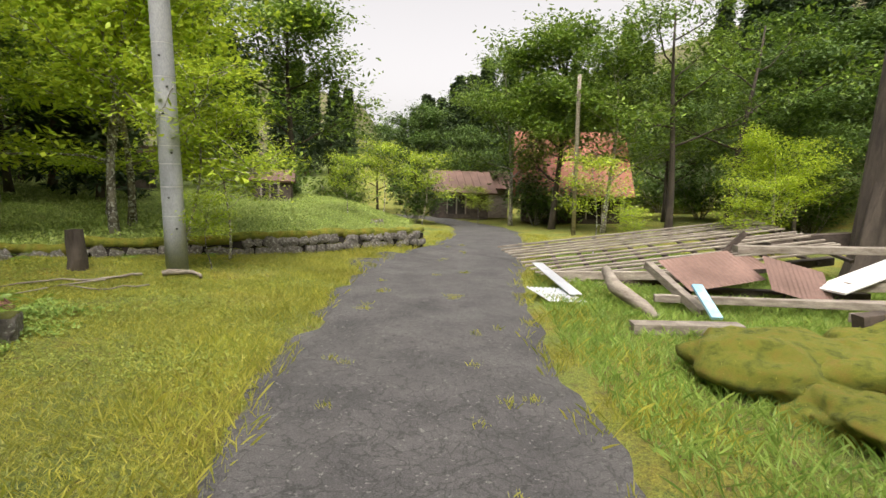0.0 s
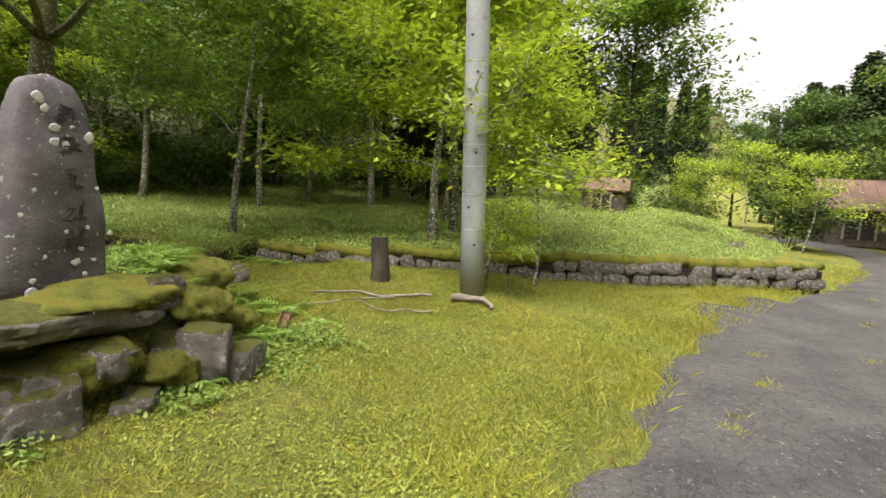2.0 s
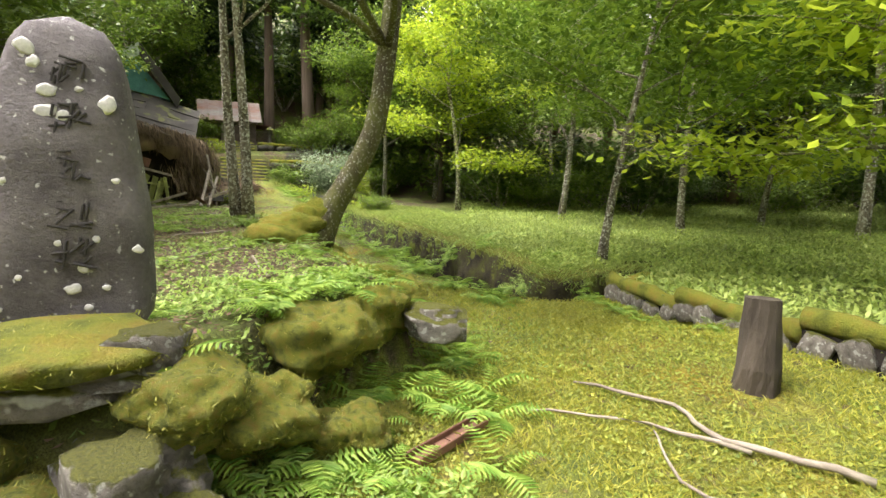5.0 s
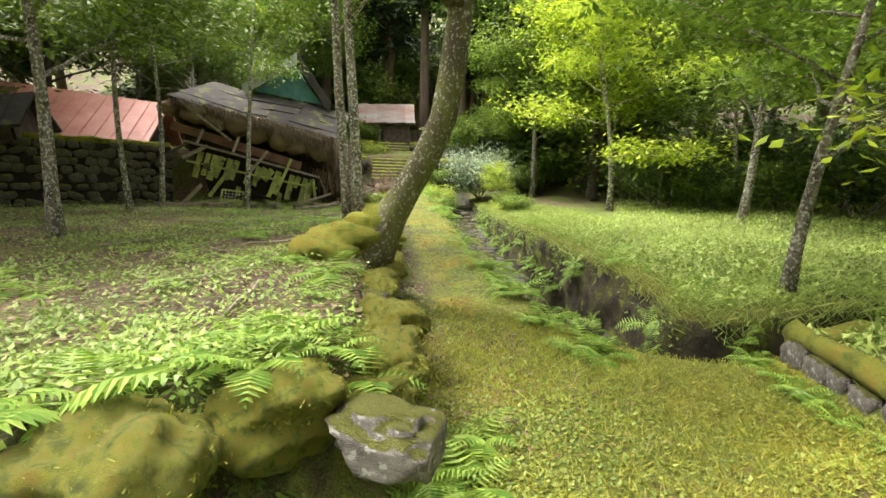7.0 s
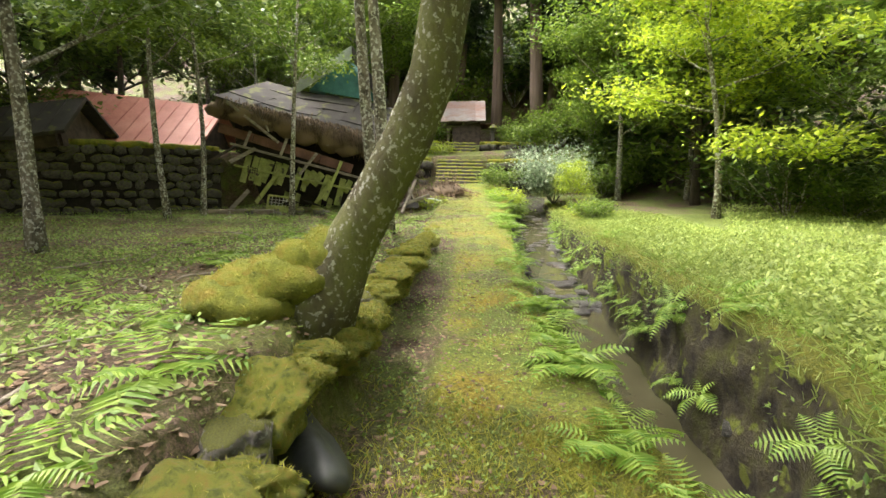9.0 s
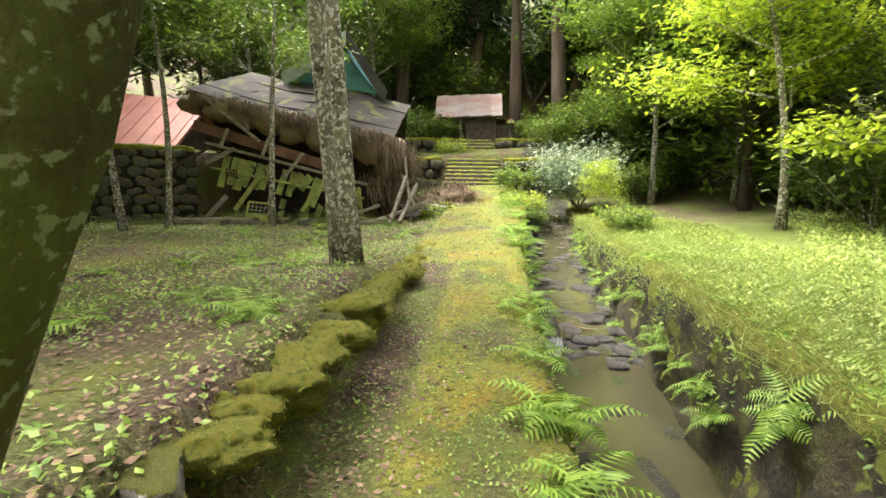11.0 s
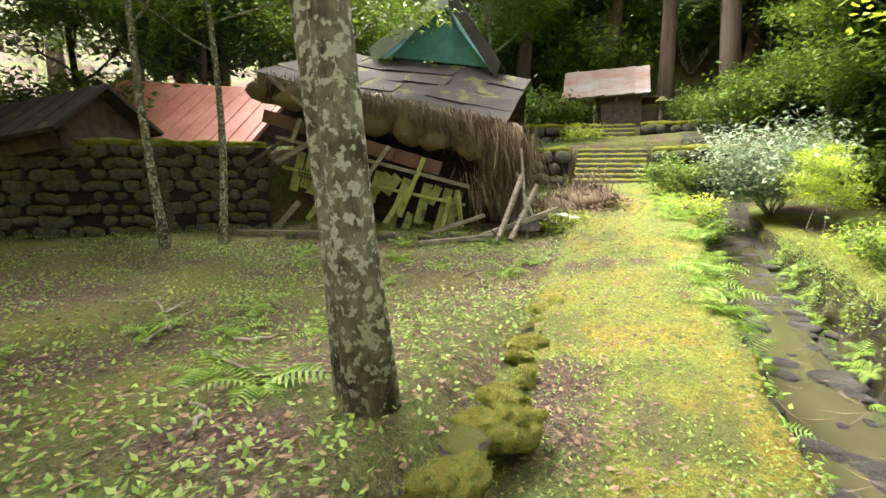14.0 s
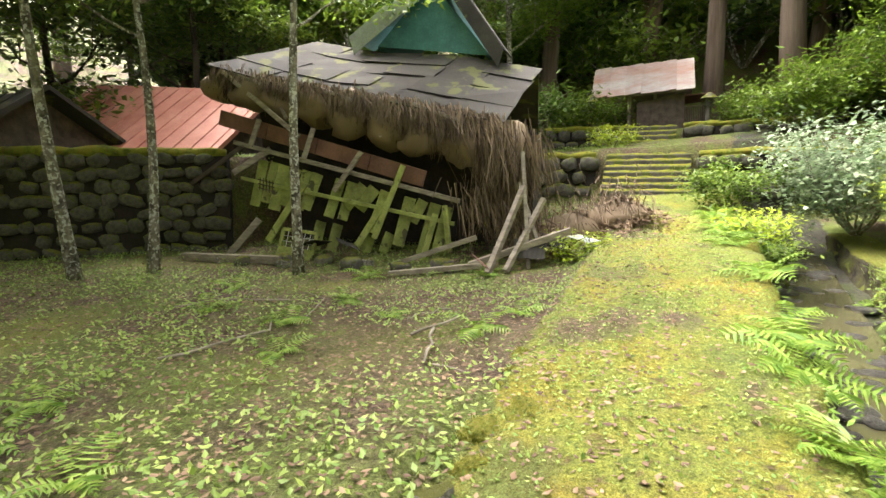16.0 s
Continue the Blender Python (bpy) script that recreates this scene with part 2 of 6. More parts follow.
def zone(name, lo=0.35, hi=0.65):
    at = nt.nodes.new("ShaderNodeAttribute")
    at.attribute_name = name
    ad = nt.nodes.new("ShaderNodeMath")
    ad.operation = 'MULTIPLY_ADD'
    nt.links.new(n2, ad.inputs[0])
    ad.inputs[1].default_value = 0.7
    nt.links.new(at.outputs["Fac"], ad.inputs[2])
    return ramp(nt, ad.outputs[0], [(lo + 0.35, (0, 0, 0)), (min(1, hi + 0.35), (1, 1, 1))])


gc = mixc(nt, zone("field"), grass_c, field_c)
gc = mixc(nt, zone("litter"), gc, litter_c)
gc = mixc(nt, zone("channel"), gc, channel_c)
gc = mixc(nt, 0.8, gc, ramp(nt, n2, [(0.34, (0.2,) * 3), (0.66, (0.8,) * 3)]), 'OVERLAY')
gc = mixc(nt, 0.8, gc, ramp(nt, n4, [(0.36, (0.2,) * 3), (0.64, (0.8,) * 3)]), 'OVERLAY')
nt.links.new(gc, bsdf.inputs["Base Color"])
bsdf.inputs["Roughness"].default_value = 0.95
add_bump(nt, bsdf, n2, 1.0, 0.05)

M_WATER, nt, bsdf = new_mat("stream_water")
wc = ramp(nt, noise_tex(nt, 0.8, 3, 0.5), [(0.3, (0.045, 0.042, 0.022)), (0.7, (0.08, 0.075, 0.04))])
nt.links.new(wc, bsdf.inputs["Base Color"])
bsdf.inputs["Roughness"].default_value = 0.08
add_bump(nt, bsdf, noise_tex(nt, 5, 3, 0.5), 0.15, 0.02)
M_FOAM = rough_mat("falling_water", [(0.3, (0.2, 0.21, 0.21)), (0.7, (0.55, 0.57, 0.57))], 8, 40, 0.3, 0.5, 0.01, (3, 3, 0.4))


# ---- builders ----
class Geo:
    """Collects points and faces for one mesh."""

    def __init__(self):
        self.v, self.f, self.n = [], [], 0

    def add(self, pts, faces):
        pts = np.asarray(pts, float).reshape(-1, 3)
        self.v.append(pts)
        self.f += [[i + self.n for i in q] for q in faces]
        self.n += len(pts)

    def quads(self, pts):
        """pts: N x 4 x 3."""
        k = len(pts)
        self.v.append(pts.reshape(-1, 3))
        self.f += (np.arange(4 * k).reshape(-1, 4) + self.n).tolist()
        self.n += 4 * k

    def mesh(self, name, mat, smooth=False):
        me = bpy.data.meshes.new(name)
        me.from_pydata(np.concatenate(self.v).tolist(), [], self.f)
        me.materials.append(mat)
        if smooth:
            me.polygons.foreach_set("use_smooth", [True] * len(me.polygons))
        me.update()
        return me


def part(name, geo, mat, parent=None, label="", smooth=False):
    me = geo if isinstance(geo, bpy.types.Mesh) else geo.mesh(name, mat, smooth)
    ob = new(name, me)
    if parent:
        ob.parent = parent
    if label:
        ob["label"] = label
    return ob


def thing(name, m, label, category, group="", kind=""):
    ob = new(name)
    ob.empty_display_size = 0.1
    ob.matrix_basis = m
    return tagged(ob, label, category, group, kind)


def tube(geo, pts, radii, seg=8, rng=None, wob=0.0, cap=True):
    pts = [Vector(p) for p in pts]
    rings = []
    for i, p in enumerate(pts):
        d = (pts[min(i + 1, len(pts) - 1)] - pts[max(i - 1, 0)]).normalized()
        x = d.cross(Vector((0.31, 0.95, 0.05))).normalized()
        y = d.cross(x)
        for k in range(seg):
            a = 2 * math.pi * k / seg
            r = radii[i] * (1 + (rng.uniform(-wob, wob) if rng else 0))
            rings.append(p + x * (math.cos(a) * r) + y * (math.sin(a) * r))
    faces = [[i * seg + k, i * seg + (k + 1) % seg, (i + 1) * seg + (k + 1) % seg, (i + 1) * seg + k]
             for i in range(len(pts) - 1) for k in range(seg)]
    if cap:
        faces += [list(range(seg))[::-1], [(len(pts) - 1) * seg + k for k in range(seg)]]
    geo.add([tuple(r) for r in rings], faces)


def box(geo, m, sx, sy, sz, bev=0.006):
    """A board or block with chamfered long edges, centred at m."""
    b = min(bev, sx * 0.3, sy * 0.3, sz * 0.3)
    hx, hy, hz = sx / 2, sy / 2, sz / 2
    prof = [(hy - b, -hz), (hy, -hz + b), (hy, hz - b), (hy - b, hz), (-hy + b, hz), (-hy, hz - b), (-hy, -hz + b), (-hy + b, -hz)]
    pts = [m @ Vector((x, y, z)) for x in (-hx, hx) for y, z in prof]
    faces = [[k, (k + 1) % 8, 8 + (k + 1) % 8, 8 + k] for k in range(8)] + [list(range(8))[::-1], list(range(8, 16))]
    geo.add([tuple(p) for p in pts], faces)


def beam(geo, a, b, w, h):
    """A board from a to b."""
    a, b = Vector(a), Vector(b)
    d = b - a
    m = Matrix.Translation((a + b) / 2) @ d.to_track_quat('X', 'Z').to_matrix().to_4x4()
    box(geo, m, d.length, w, h)


def rock_mesh(name, mat, seed, size=(1, 1, 1), sub=2, rough=0.35, flat=0.0):
    bm = bmesh.new()
    bmesh.ops.create_icosphere(bm, subdivisions=sub, radius=1)
    off = Vector((seed * 7.3, seed * 3.1, seed * 5.7))
    for v in bm.verts:
        n = noise.noise(v.co * 0.9 + off) * rough + noise.noise(v.co * 2.3 + off) * rough * 0.5 + noise.noise(v.co * 5 + off) * rough * 0.26 + noise.noise(v.co * 11 + off) * rough * 0.14
        c = v.co * (1 + n)
        if flat:
            c = Vector([max(-flat, min(flat, q)) for q in c])
        v.co = Vector((c.x * size[0], c.y * size[1], c.z * size[2]))
    me = bpy.data.meshes.new(name)
    bm.to_mesh(me)
    bm.free()
    me.materials.append(mat)
    me.polygons.foreach_set("use_smooth", [True] * len(me.polygons))
    return me


def leaves(rng, centres, size, droop=0.5, aspect=0.5, tilt=0.6):
    """Leaves, each a folded four-cornered blade, at the given centres."""
    k = len(centres)
    az = rng.uniform(0, 2 * math.pi, k)
    el = rng.normal(-droop * 0.4, tilt * 0.6, k)
    s = size * rng.uniform(0.6, 1.35, k)
    d = np.stack([np.cos(az) * np.cos(el), np.sin(az) * np.cos(el), np.sin(el)], 1)
    side = np.stack([-np.sin(az), np.cos(az), rng.normal(0, 0.35, k)], 1)
    side /= np.linalg.norm(side, axis=1)[:, None]
    c = np.asarray(centres)
    L, W = (d * s[:, None]), side * (s * aspect)[:, None]
    mid = c + L * 0.45 - np.array([0, 0, 1]) * (s * 0.06)[:, None]
    return np.stack([c, mid + W * 0.5, c + L, mid - W * 0.5], 1)


# ---- lie of the land ----
O_ = np.array([-9.5, 5.1])
U_ = np.array([-0.91, -0.414])
N_ = np.array([-0.414, 0.91])


def ab(x, y):
    dx, dy = x - O_[0], y - O_[1]
    return dx * U_[0] + dy * U_[1], dx * N_[0] + dy * N_[1]


def xy(a, b):
    return O_[0] + a * U_[0] + b * N_[0], O_[1] + a * U_[1] + b * N_[1]


def sstep(e0, e1, v):
    t = np.clip((v - e0) / (e1 - e0), 0, 1)
    return t * t * (3 - 2 * t)


def path_z(a):
    return np.interp(a, [-6, 0, 4.5, 8, 10, 14, 19.5, 22], [0.03, 0.06, 0.2, 0.42, 0.58, 0.82, 1.3, 1.4])


WALL = [(-9.75, 8.6), (-9.0, 7.7), (-7.6, 7.95), (-6.4, 8.4), (-4.1, 9.6), (-2.3, 11.5), (-0.5, 13.4)]
CHAN = [xy(28, 2.2), xy(17, 2.0), xy(11, 1.6), xy(7, 1.45), xy(3, 1.4), xy(0.5, 1.45), xy(-0.75, 1.4), (-9.2, 7.3), (-9.75, 7.95), (-10.4, 8.7), (-11.5, 9.7)]
CHAN_W = [0.8, 0.8, 0.85, 0.85, 0.85, 0.72, 0.42, 0.26, 0.26, 0.25, 0.15]
CHAN_Z = [1.4, 0.1, -0.55, -0.85, -1.25, -1.3, -1.25, -1.0, -0.6, -0.25, 0.3]


def nearest(line, x, y):
    """Distance to a line of points, where along it (index), and the side (positive: to its left)."""
    best = np.full(np.shape(x), 1e9)
    pos = np.zeros(np.shape(x))
    sd = np.zeros(np.shape(x))
    for i, ((x0, y0), (x1, y1)) in enumerate(zip(line, line[1:])):
        dx, dy = x1 - x0, y1 - y0
        t = np.clip(((x - x0) * dx + (y - y0) * dy) / (dx * dx + dy * dy), 0, 1)
        d = np.hypot(x - x0 - t * dx, y - y0 - t * dy)
        s = dx * (y - y0) - dy * (x - x0)
        m = d < best
        best, pos, sd = np.where(m, d, best), np.where(m, i + t, pos), np.where(m, s, sd)
    return best, pos, sd


EDGE = [(-4.0, -30), (-4.1, 1.0), (-4.3, 4.3), (-5.6, 4.85), xy(-3.2, -1.2), xy(2, -1.2), xy(5, -1.35), xy(9, -1.4), xy(19, -1.5)]
ROADC = [(0.05, -40), (0.0, -4), (-0.1, 2.5), (-0.25, 5.2), (-0.2, 8.5), (0.7, 13), (1.6, 18), (2.0, 24), (0.2, 30), (-3.5, 34), (-9, 38), (-14, 46), (-16, 60)]
ROADW = [1.25, 1.25, 1.25, 1.4, 1.62, 1.6, 1.5, 1.5, 1.5, 1.4, 1.3, 1.3, 1.3]


def lumps(x, y, s):
    return (np.sin(x * 1.7 * s + 1.3 * np.sin(y * 1.1 * s)) + np.sin(y * 2.3 * s + 1.7 * np.sin(x * 0.9 * s + 2))) * 0.5


def land(x, y):
    """Height of the ground, and how much of it is field, litter and channel."""
    x, y = np.asarray(x, float), np.asarray(y, float)
    a, b = ab(x, y)
    zp = path_z(a)
    z = 0.12 * sstep(3.0, 8.0, -x + 0.2 * y) + 0.02 * lumps(x, y, 1.5)
    # path
    on = sstep(-3.2, -0.5, a) * sstep(-2.2, -1.2, b)
    z = z * (1 - on) + (zp + 0.015 * lumps(x, y, 3)) * on
    # raised ground on the side of the stone tablet
    ed, ep, es = nearest(EDGE, x, y)
    inside = es > 0
    crest = np.interp(a, [-6, 4.0, 6.5, 9, 12, 20], [0.76, 0.7, 0.55, 0.42, 0.42, 1.1])
    lawn = np.maximum(crest - 0.09 * ed, np.interp(a, [0, 12, 20], [0.3, 0.3, 0.9])) + 0.03 * lumps(x, y, 1.1)
    lawn = lawn - 0.10 * np.exp(-((x + 4.95) ** 2 + (y - 3.4) ** 2) / 1.2)
    w = np.where(inside, sstep(-0.05, 0.28, ed), 0)
    z = z * (1 - w) + lawn * w
    # far bank and the terraced field
    cd, cp, cs = nearest(CHAN, x, y)
    wd, wp, ws = nearest(WALL, x, y)
    north = ((cs > 0) & (x < -9.0)) | ((ws > 0) & (y > 7) & ((x > -9.0) | (y > 8.2))) | ((y > 8.7) & (x < -8))
    north = north & (x < 0.0) & ((y - 13.4) < 40)
    away = np.minimum(np.where(x < -9.0, cd, 99), wd)
    roadd, rp, rs = nearest(ROADC, x, y)
    field = np.interp(x, [-30, -14, -9, -6.4, -4], [0.45, 0.32, 0.22, 0.4, 0.5]) + 0.045 * away + 0.05 * lumps(x, y, 0.8)
    field = field + 0.02 * np.clip(y - 14, 0, 30) * sstep(0, 12, -x - 2)
    field = field * sstep(0.0, 6.0, roadd - 1.3) + 0.0
    w = np.where(north, sstep(0.02, 0.2, away), 0)
    w = np.where(y > 13.4, np.where(rs > 0, sstep(0, 5, roadd - 1.5), 0) * (x < 3), w)
    z = z * (1 - w) + field * w
    fieldm = np.where(w > 0.3, 1.0, 0.0)
    # the verge rises a little to the foot of the field wall
    z = z + np.where(~north & (x > -7) & (y > 6), 0.14 * (1 - sstep(0, 2.6, wd)), 0)
    # channel
    cw, cz = np.interp(cp, range(len(CHAN)), CHAN_W), np.interp(cp, range(len(CHAN)), CHAN_Z)
    k = 1 - sstep(cw - 0.02, cw + 0.15, cd + 0.07 * lumps(x, y, 2.7))
    z = z * (1 - k) + (cz + 0.05 * lumps(x, y, 4)) * k
    chan = k
    # terraces below the shrine
    t1 = sstep(20.5, 20.8, a) * sstep(-14, -9, b) * (1 - sstep(0.9, 1.4, b - 3.5))
    z = z * (1 - t1) + np.maximum(z, 2.4) * t1
    t2 = sstep(23.4, 23.8, a)
    z = np.where(b < 6, z * (1 - t2) + np.maximum(z, 3.35) * t2, z)
    # house platform behind the dry stone wall
    px, py = x + 17.4, y + 8.7
    back = -(px * 0.5 + py * 0.86)
    t3 = sstep(0.1, 0.5, back) * sstep(0, 1, -a + 14 + 3 * (b < -9))
    t3 = np.where(b < -7, sstep(0.15, 0.45, back), 0)
    z = z * (1 - t3) + np.maximum(z, 2.3) * t3
    # wooded slopes round about
    r1 = np.clip(-x - 24 - 0.10 * np.clip(y, -10, 80), 0, 400)
    r2 = np.clip(x - 20 + 0.05 * y, 0, 400)
    r3 = np.clip(-y - 16, 0, 400)
    r4 = np.clip(y - 75 - 0.5 * np.abs(x + 8), 0, 400)
    court = sstep(22.5, 23.5, a) * (1 - sstep(28.5, 30.0, a)) * sstep(-7, -5, b) * (1 - sstep(3, 5, b))
    z = z + 0.35 * r1 * sstep(0, 20, r1) * (1 - court) + 0.6 * r2 * sstep(0, 14, r2) + 0.3 * r3 * sstep(0, 20, r3) + 0.12 * r4
    z = z - 55 * sstep(90, 400, np.clip(r1, 0, 400)) - 80 * sstep(90, 400, np.clip(r2, 0, 400))
    z = z + 0.12 * np.clip(y - 20, 0, 25) * sstep(6, 12, x) * 0.2
    lit = np.where(inside & (b < -1.2), 0.7 + 0.2 * lumps(x, y, 0.9), 0.0)
    lit = np.maximum(lit, sstep(2, 8, np.maximum(np.maximum(r1, r3), r2)))
    lit = np.maximum(lit, np.where((a > 20) & (b < 12), 0.8, 0))
    lit = np.maximum(lit, 0.75 * sstep(-3, -1, a) * (1 - sstep(0.1, 0.5, np.abs(b + 0.9))) * (a < 7))
    strip = sstep(-3, -1, a) * sstep(-1.5, -1.2, b) * (1 - sstep(0.1, 0.4, b))
    lit = np.maximum(lit, 0.62 * strip * sstep(0.1, 0.6, lumps(x, y, 1.6) + 0.4 * lumps(x, y, 4.1)))
    lit = np.maximum(lit, 0.85 * sstep(12, 14, a) * sstep(2.8, 3.6, b) * (1 - sstep(12, 16, b)))
    # the road bed lies a little lower than its surface
    rw = np.interp(rp, range(len(ROADC)), ROADW)
    on = 1 - sstep(rw - 0.25, rw + 0.1, roadd)
    z = z - 0.05 * on
    return z, fieldm, lit, chan


def gz(x, y):
    return float(land(np.array([x]), np.array([y]))[0][0])


def axis(lo, hi, fine, far):
    mid = list(np.arange(lo, hi + 1e-6, fine))
    left, right = [], []
    s, p = fine, lo
    while p > -far:
        s *= 1.18
        p -= s
        left.append(p)
    s, p = fine, hi
    while p < far:
        s *= 1.18
        p += s
        right.append(p)
    return np.array(left[::-1] + mid + right)


def build_ground():
    xs, ys = axis(-30, 8, 0.14, 900), axis(-11, 17, 0.14, 900)
    X, Y = np.meshgrid(xs, ys)
    Z, fm, lm, cm = land(X.ravel(), Y.ravel())
    nx, ny = len(xs), len(ys)
    idx = np.arange(nx * ny).reshape(ny, nx)
    q = np.stack([idx[:-1, :-1], idx[:-1, 1:], idx[1:, 1:], idx[1:, :-1]], -1).reshape(-1, 4)
    me = bpy.data.meshes.new("ground")
    me.from_pydata(np.stack([X.ravel(), Y.ravel(), Z], 1).tolist(), [], q.tolist())
    for name, val in (("field", fm), ("litter", lm), ("channel", cm)):
        at = me.attributes.new(name, 'FLOAT', 'POINT')
        at.data.foreach_set("value", np.asarray(val, np.float32))
    me.materials.append(M_GROUND)
    me.polygons.foreach_set("use_smooth", [True] * len(me.polygons))
    tagged(new("ground", me), "mossy grass, field and leaf-littered forest ground", "ground", kind="structure")


def dense(line, vals, step):
    out = []
    for (p, q, v, w) in zip(line, line[1:], vals, vals[1:]):
        k = max(1, int(math.hypot(q[0] - p[0], q[1] - p[1]) / step))
        out += [(p[0] + (q[0] - p[0]) * i / k, p[1] + (q[1] - p[1]) * i / k, v + (w - v) * i / k) for i in range(k)]
    return out + [(*line[-1], vals[-1])]


def smooth_line(pts, times=6):
    p = np.array(pts)
    for _ in range(times):
        p[1:-1] = 0.25 * p[:-2] + 0.5 * p[1:-1] + 0.25 * p[2:]
    return p


def build_road():
    rng = np.random.default_rng(3)
    line = smooth_line(dense(ROADC, ROADW, 0.3), 30)
    g = Geo()
    rows = []
    cols = 11
    for i, (x, y, w) in enumerate(line):
        a, b = line[max(0, i - 1)], line[min(len(line) - 1, i + 1)]
        d = np.array([b[0] - a[0], b[1] - a[1]])
        d /= np.linalg.norm(d)
        n = np.array([d[1], -d[0]])
        wl = w + 0.10 * math.sin(y * 1.9) + 0.07 * math.sin(y * 5.3) + rng.uniform(-0.07, 0.07)
        wr = w + 0.06 * math.sin(y * 2.3 + 1) + rng.uniform(-0.06, 0.06)
        if 8.5 < y < 11.5:
            wl += 1.1 * math.sin((y - 8.5) / 3 * math.pi) * (0.6 + 0.4 * math.sin(y * 4))
        for k in range(cols):
            u = -wl + (wl + wr) * k / (cols - 1)
            px, py = x + n[0] * u, y + n[1] * u
            edge = 0.045 if k in (0, cols - 1) else 0
            rows.append((px, py, 0.0 - edge + 0.03 * (1 - (u / w) ** 2) * (0 if edge else 1)))
    R = np.array(rows)
    base = land(R[:, 0], R[:, 1])[0]
    R[:, 2] += np.maximum(base + 0.05, -0.02) - np.where(R[:, 2] < -0.02, 0.03, 0)
    g.add(R, [[i * cols + k, i * cols + k + 1, (i + 1) * cols + k + 1, (i + 1) * cols + k] for i in range(len(line) - 1) for k in range(cols - 1)])
    tagged(part("road", g, M_ASPHALT, smooth=True), "cracked grey asphalt lane with grassy edges", "road", kind="structure")


def build_water():
    g = Geo()
    line = smooth_line(dense(CHAN, CHAN_Z, 0.4), 3)
    for lo, hi, dz, nm in ((6.9, 30, 0.06, "up"), (-4, 6.6, 0.0, "pool")):
        pts = []
        for i, (x, y, z) in enumerate(line):
            a, _ = ab(x, y)
            if not (lo <= a <= hi) or x > -7.2:
                continue
            zz = z + dz if nm == "up" else max(-1.17, z + 0.03) if a > 0.6 else z + 0.02
            wd = 0.4 if nm == "up" else 1.0
            pts += [(x + N_[0] * s, y + N_[1] * s, zz) for s in (-wd, 0, wd)]
        k = len(pts) // 3
        if k > 1:
            g.add(pts, [[i * 3 + j, i * 3 + j + 1, i * 3 + j + 4, i * 3 + j + 3] for i in range(k - 1) for j in (0, 1)])
    tagged(part("water", g, M_WATER, smooth=True), "shallow murky stream water in a narrow channel", "water", kind="structure")
    f = Geo()
    rng = np.random.default_rng(5)
    for b0, w in ((0.95, 0.2), (1.5, 0.05)):
        for s in range(16):
            bb = b0 + (s - 7.5) * w / 12
            p = [xy(6.95 - 0.13 * q - 0.02 * q * q, bb + rng.uniform(-0.02, 0.02)) for q in range(4)]
            tube(f, [(*p[0], -0.77), (*p[1], -0.80), (*p[2], -0.98), (*p[3], -1.18)], [0.004, 0.006, 0.007, 0.012], 5, rng, 0.3)
    tagged(part("waterfall", f, M_FOAM, smooth=True), "small white waterfall over a stone sill", "waterfall", kind="structure")


def build_bank():
    """Earth face of the far stream bank, bulging under a mossy lip."""
    line = smooth_line(dense(CHAN, CHAN_W, 0.12), 6)
    cz = smooth_line(dense(CHAN, CHAN_Z, 0.12), 6)[:, 2]
    rows, pts, used = 14, [], 0
    for i in range(1, len(line) - 1):
        x, y, w = line[i]
        if x < -27:
            continue
        d = line[i + 1][:2] - line[i - 1][:2]
        d /= np.linalg.norm(d)
        n = np.array([-d[1], d[0]])
        top = float(land(np.array([x + n[0] * (w + 0.35)]), np.array([y + n[1] * (w + 0.35)]))[0][0]) + 0.03
        for k in range(rows):
            t = k / (rows - 1)
            z = cz[i] - 0.1 + (top - cz[i] + 0.1) * min(1, t * 1.12)
            p = Vector((x * 1.6, y * 1.6, z * 2.4))
            bulge = 0.10 * noise.noise(p) + 0.06 * noise.noise(p * 3.1) + 0.03 * noise.noise(p * 8)
            off = w - 0.16 + 0.06 * t + bulge * (0.3 + 0.7 * min(1, 2 * (1 - t))) + (max(0, t * 1.12 - 1) * 5.0)
            pts.append((x + n[0] * off, y + n[1] * off, z + 0.02 * noise.noise(p * 5)))
        used += 1
    g = Geo()
    g.add(pts, [[i * rows + k, i * rows + k + 1, (i + 1) * rows + k + 1, (i + 1) * rows + k] for i in range(used - 1) for k in range(rows - 1)])
    tagged(part("bank_face", g, M_BANK, smooth=True), "dark earth stream bank with moss hanging over its edge", "bank", kind="structure")


build_ground()
build_bank()
build_road()
build_water()


# ---- trees ----
def limb(geo, rng, start, direction, length, r, depth, tips, up=0.25, seg=6, bend=0.5):
    p, d = Vector(start), Vector(direction).normalized()
    n = 5
    pts, rad = [p.copy()], [r]
    for i in range(n):
        d = (d + Vector((rng.normal(0, bend * 0.3), rng.normal(0, bend * 0.3), rng.normal(up * 0.2, 0.12)))).normalized()
        p = p + d * (length / n)
        pts.append(p.copy())
        rad.append(max(0.006, r * (1 - 0.75 * (i + 1) / n)))
        if depth > 0 and i >= 1:
            for _ in range(1 + (rng.random() < 0.5)):
                az = rng.uniform(0, 2 * math.pi)
                dd = (d * 0.7 + Vector((math.cos(az), math.sin(az), rng.uniform(-0.1, 0.45)))).normalized()
                limb(geo, rng, p, dd, length * rng.uniform(0.4, 0.65), rad[-1] * 0.6, depth - 1, tips, up * 0.5, max(4, seg - 1), bend)
        if depth == 0 or i >= n - 2:
            tips.append(p.copy())
    tube(geo, pts, rad, seg, rng, 0.05)


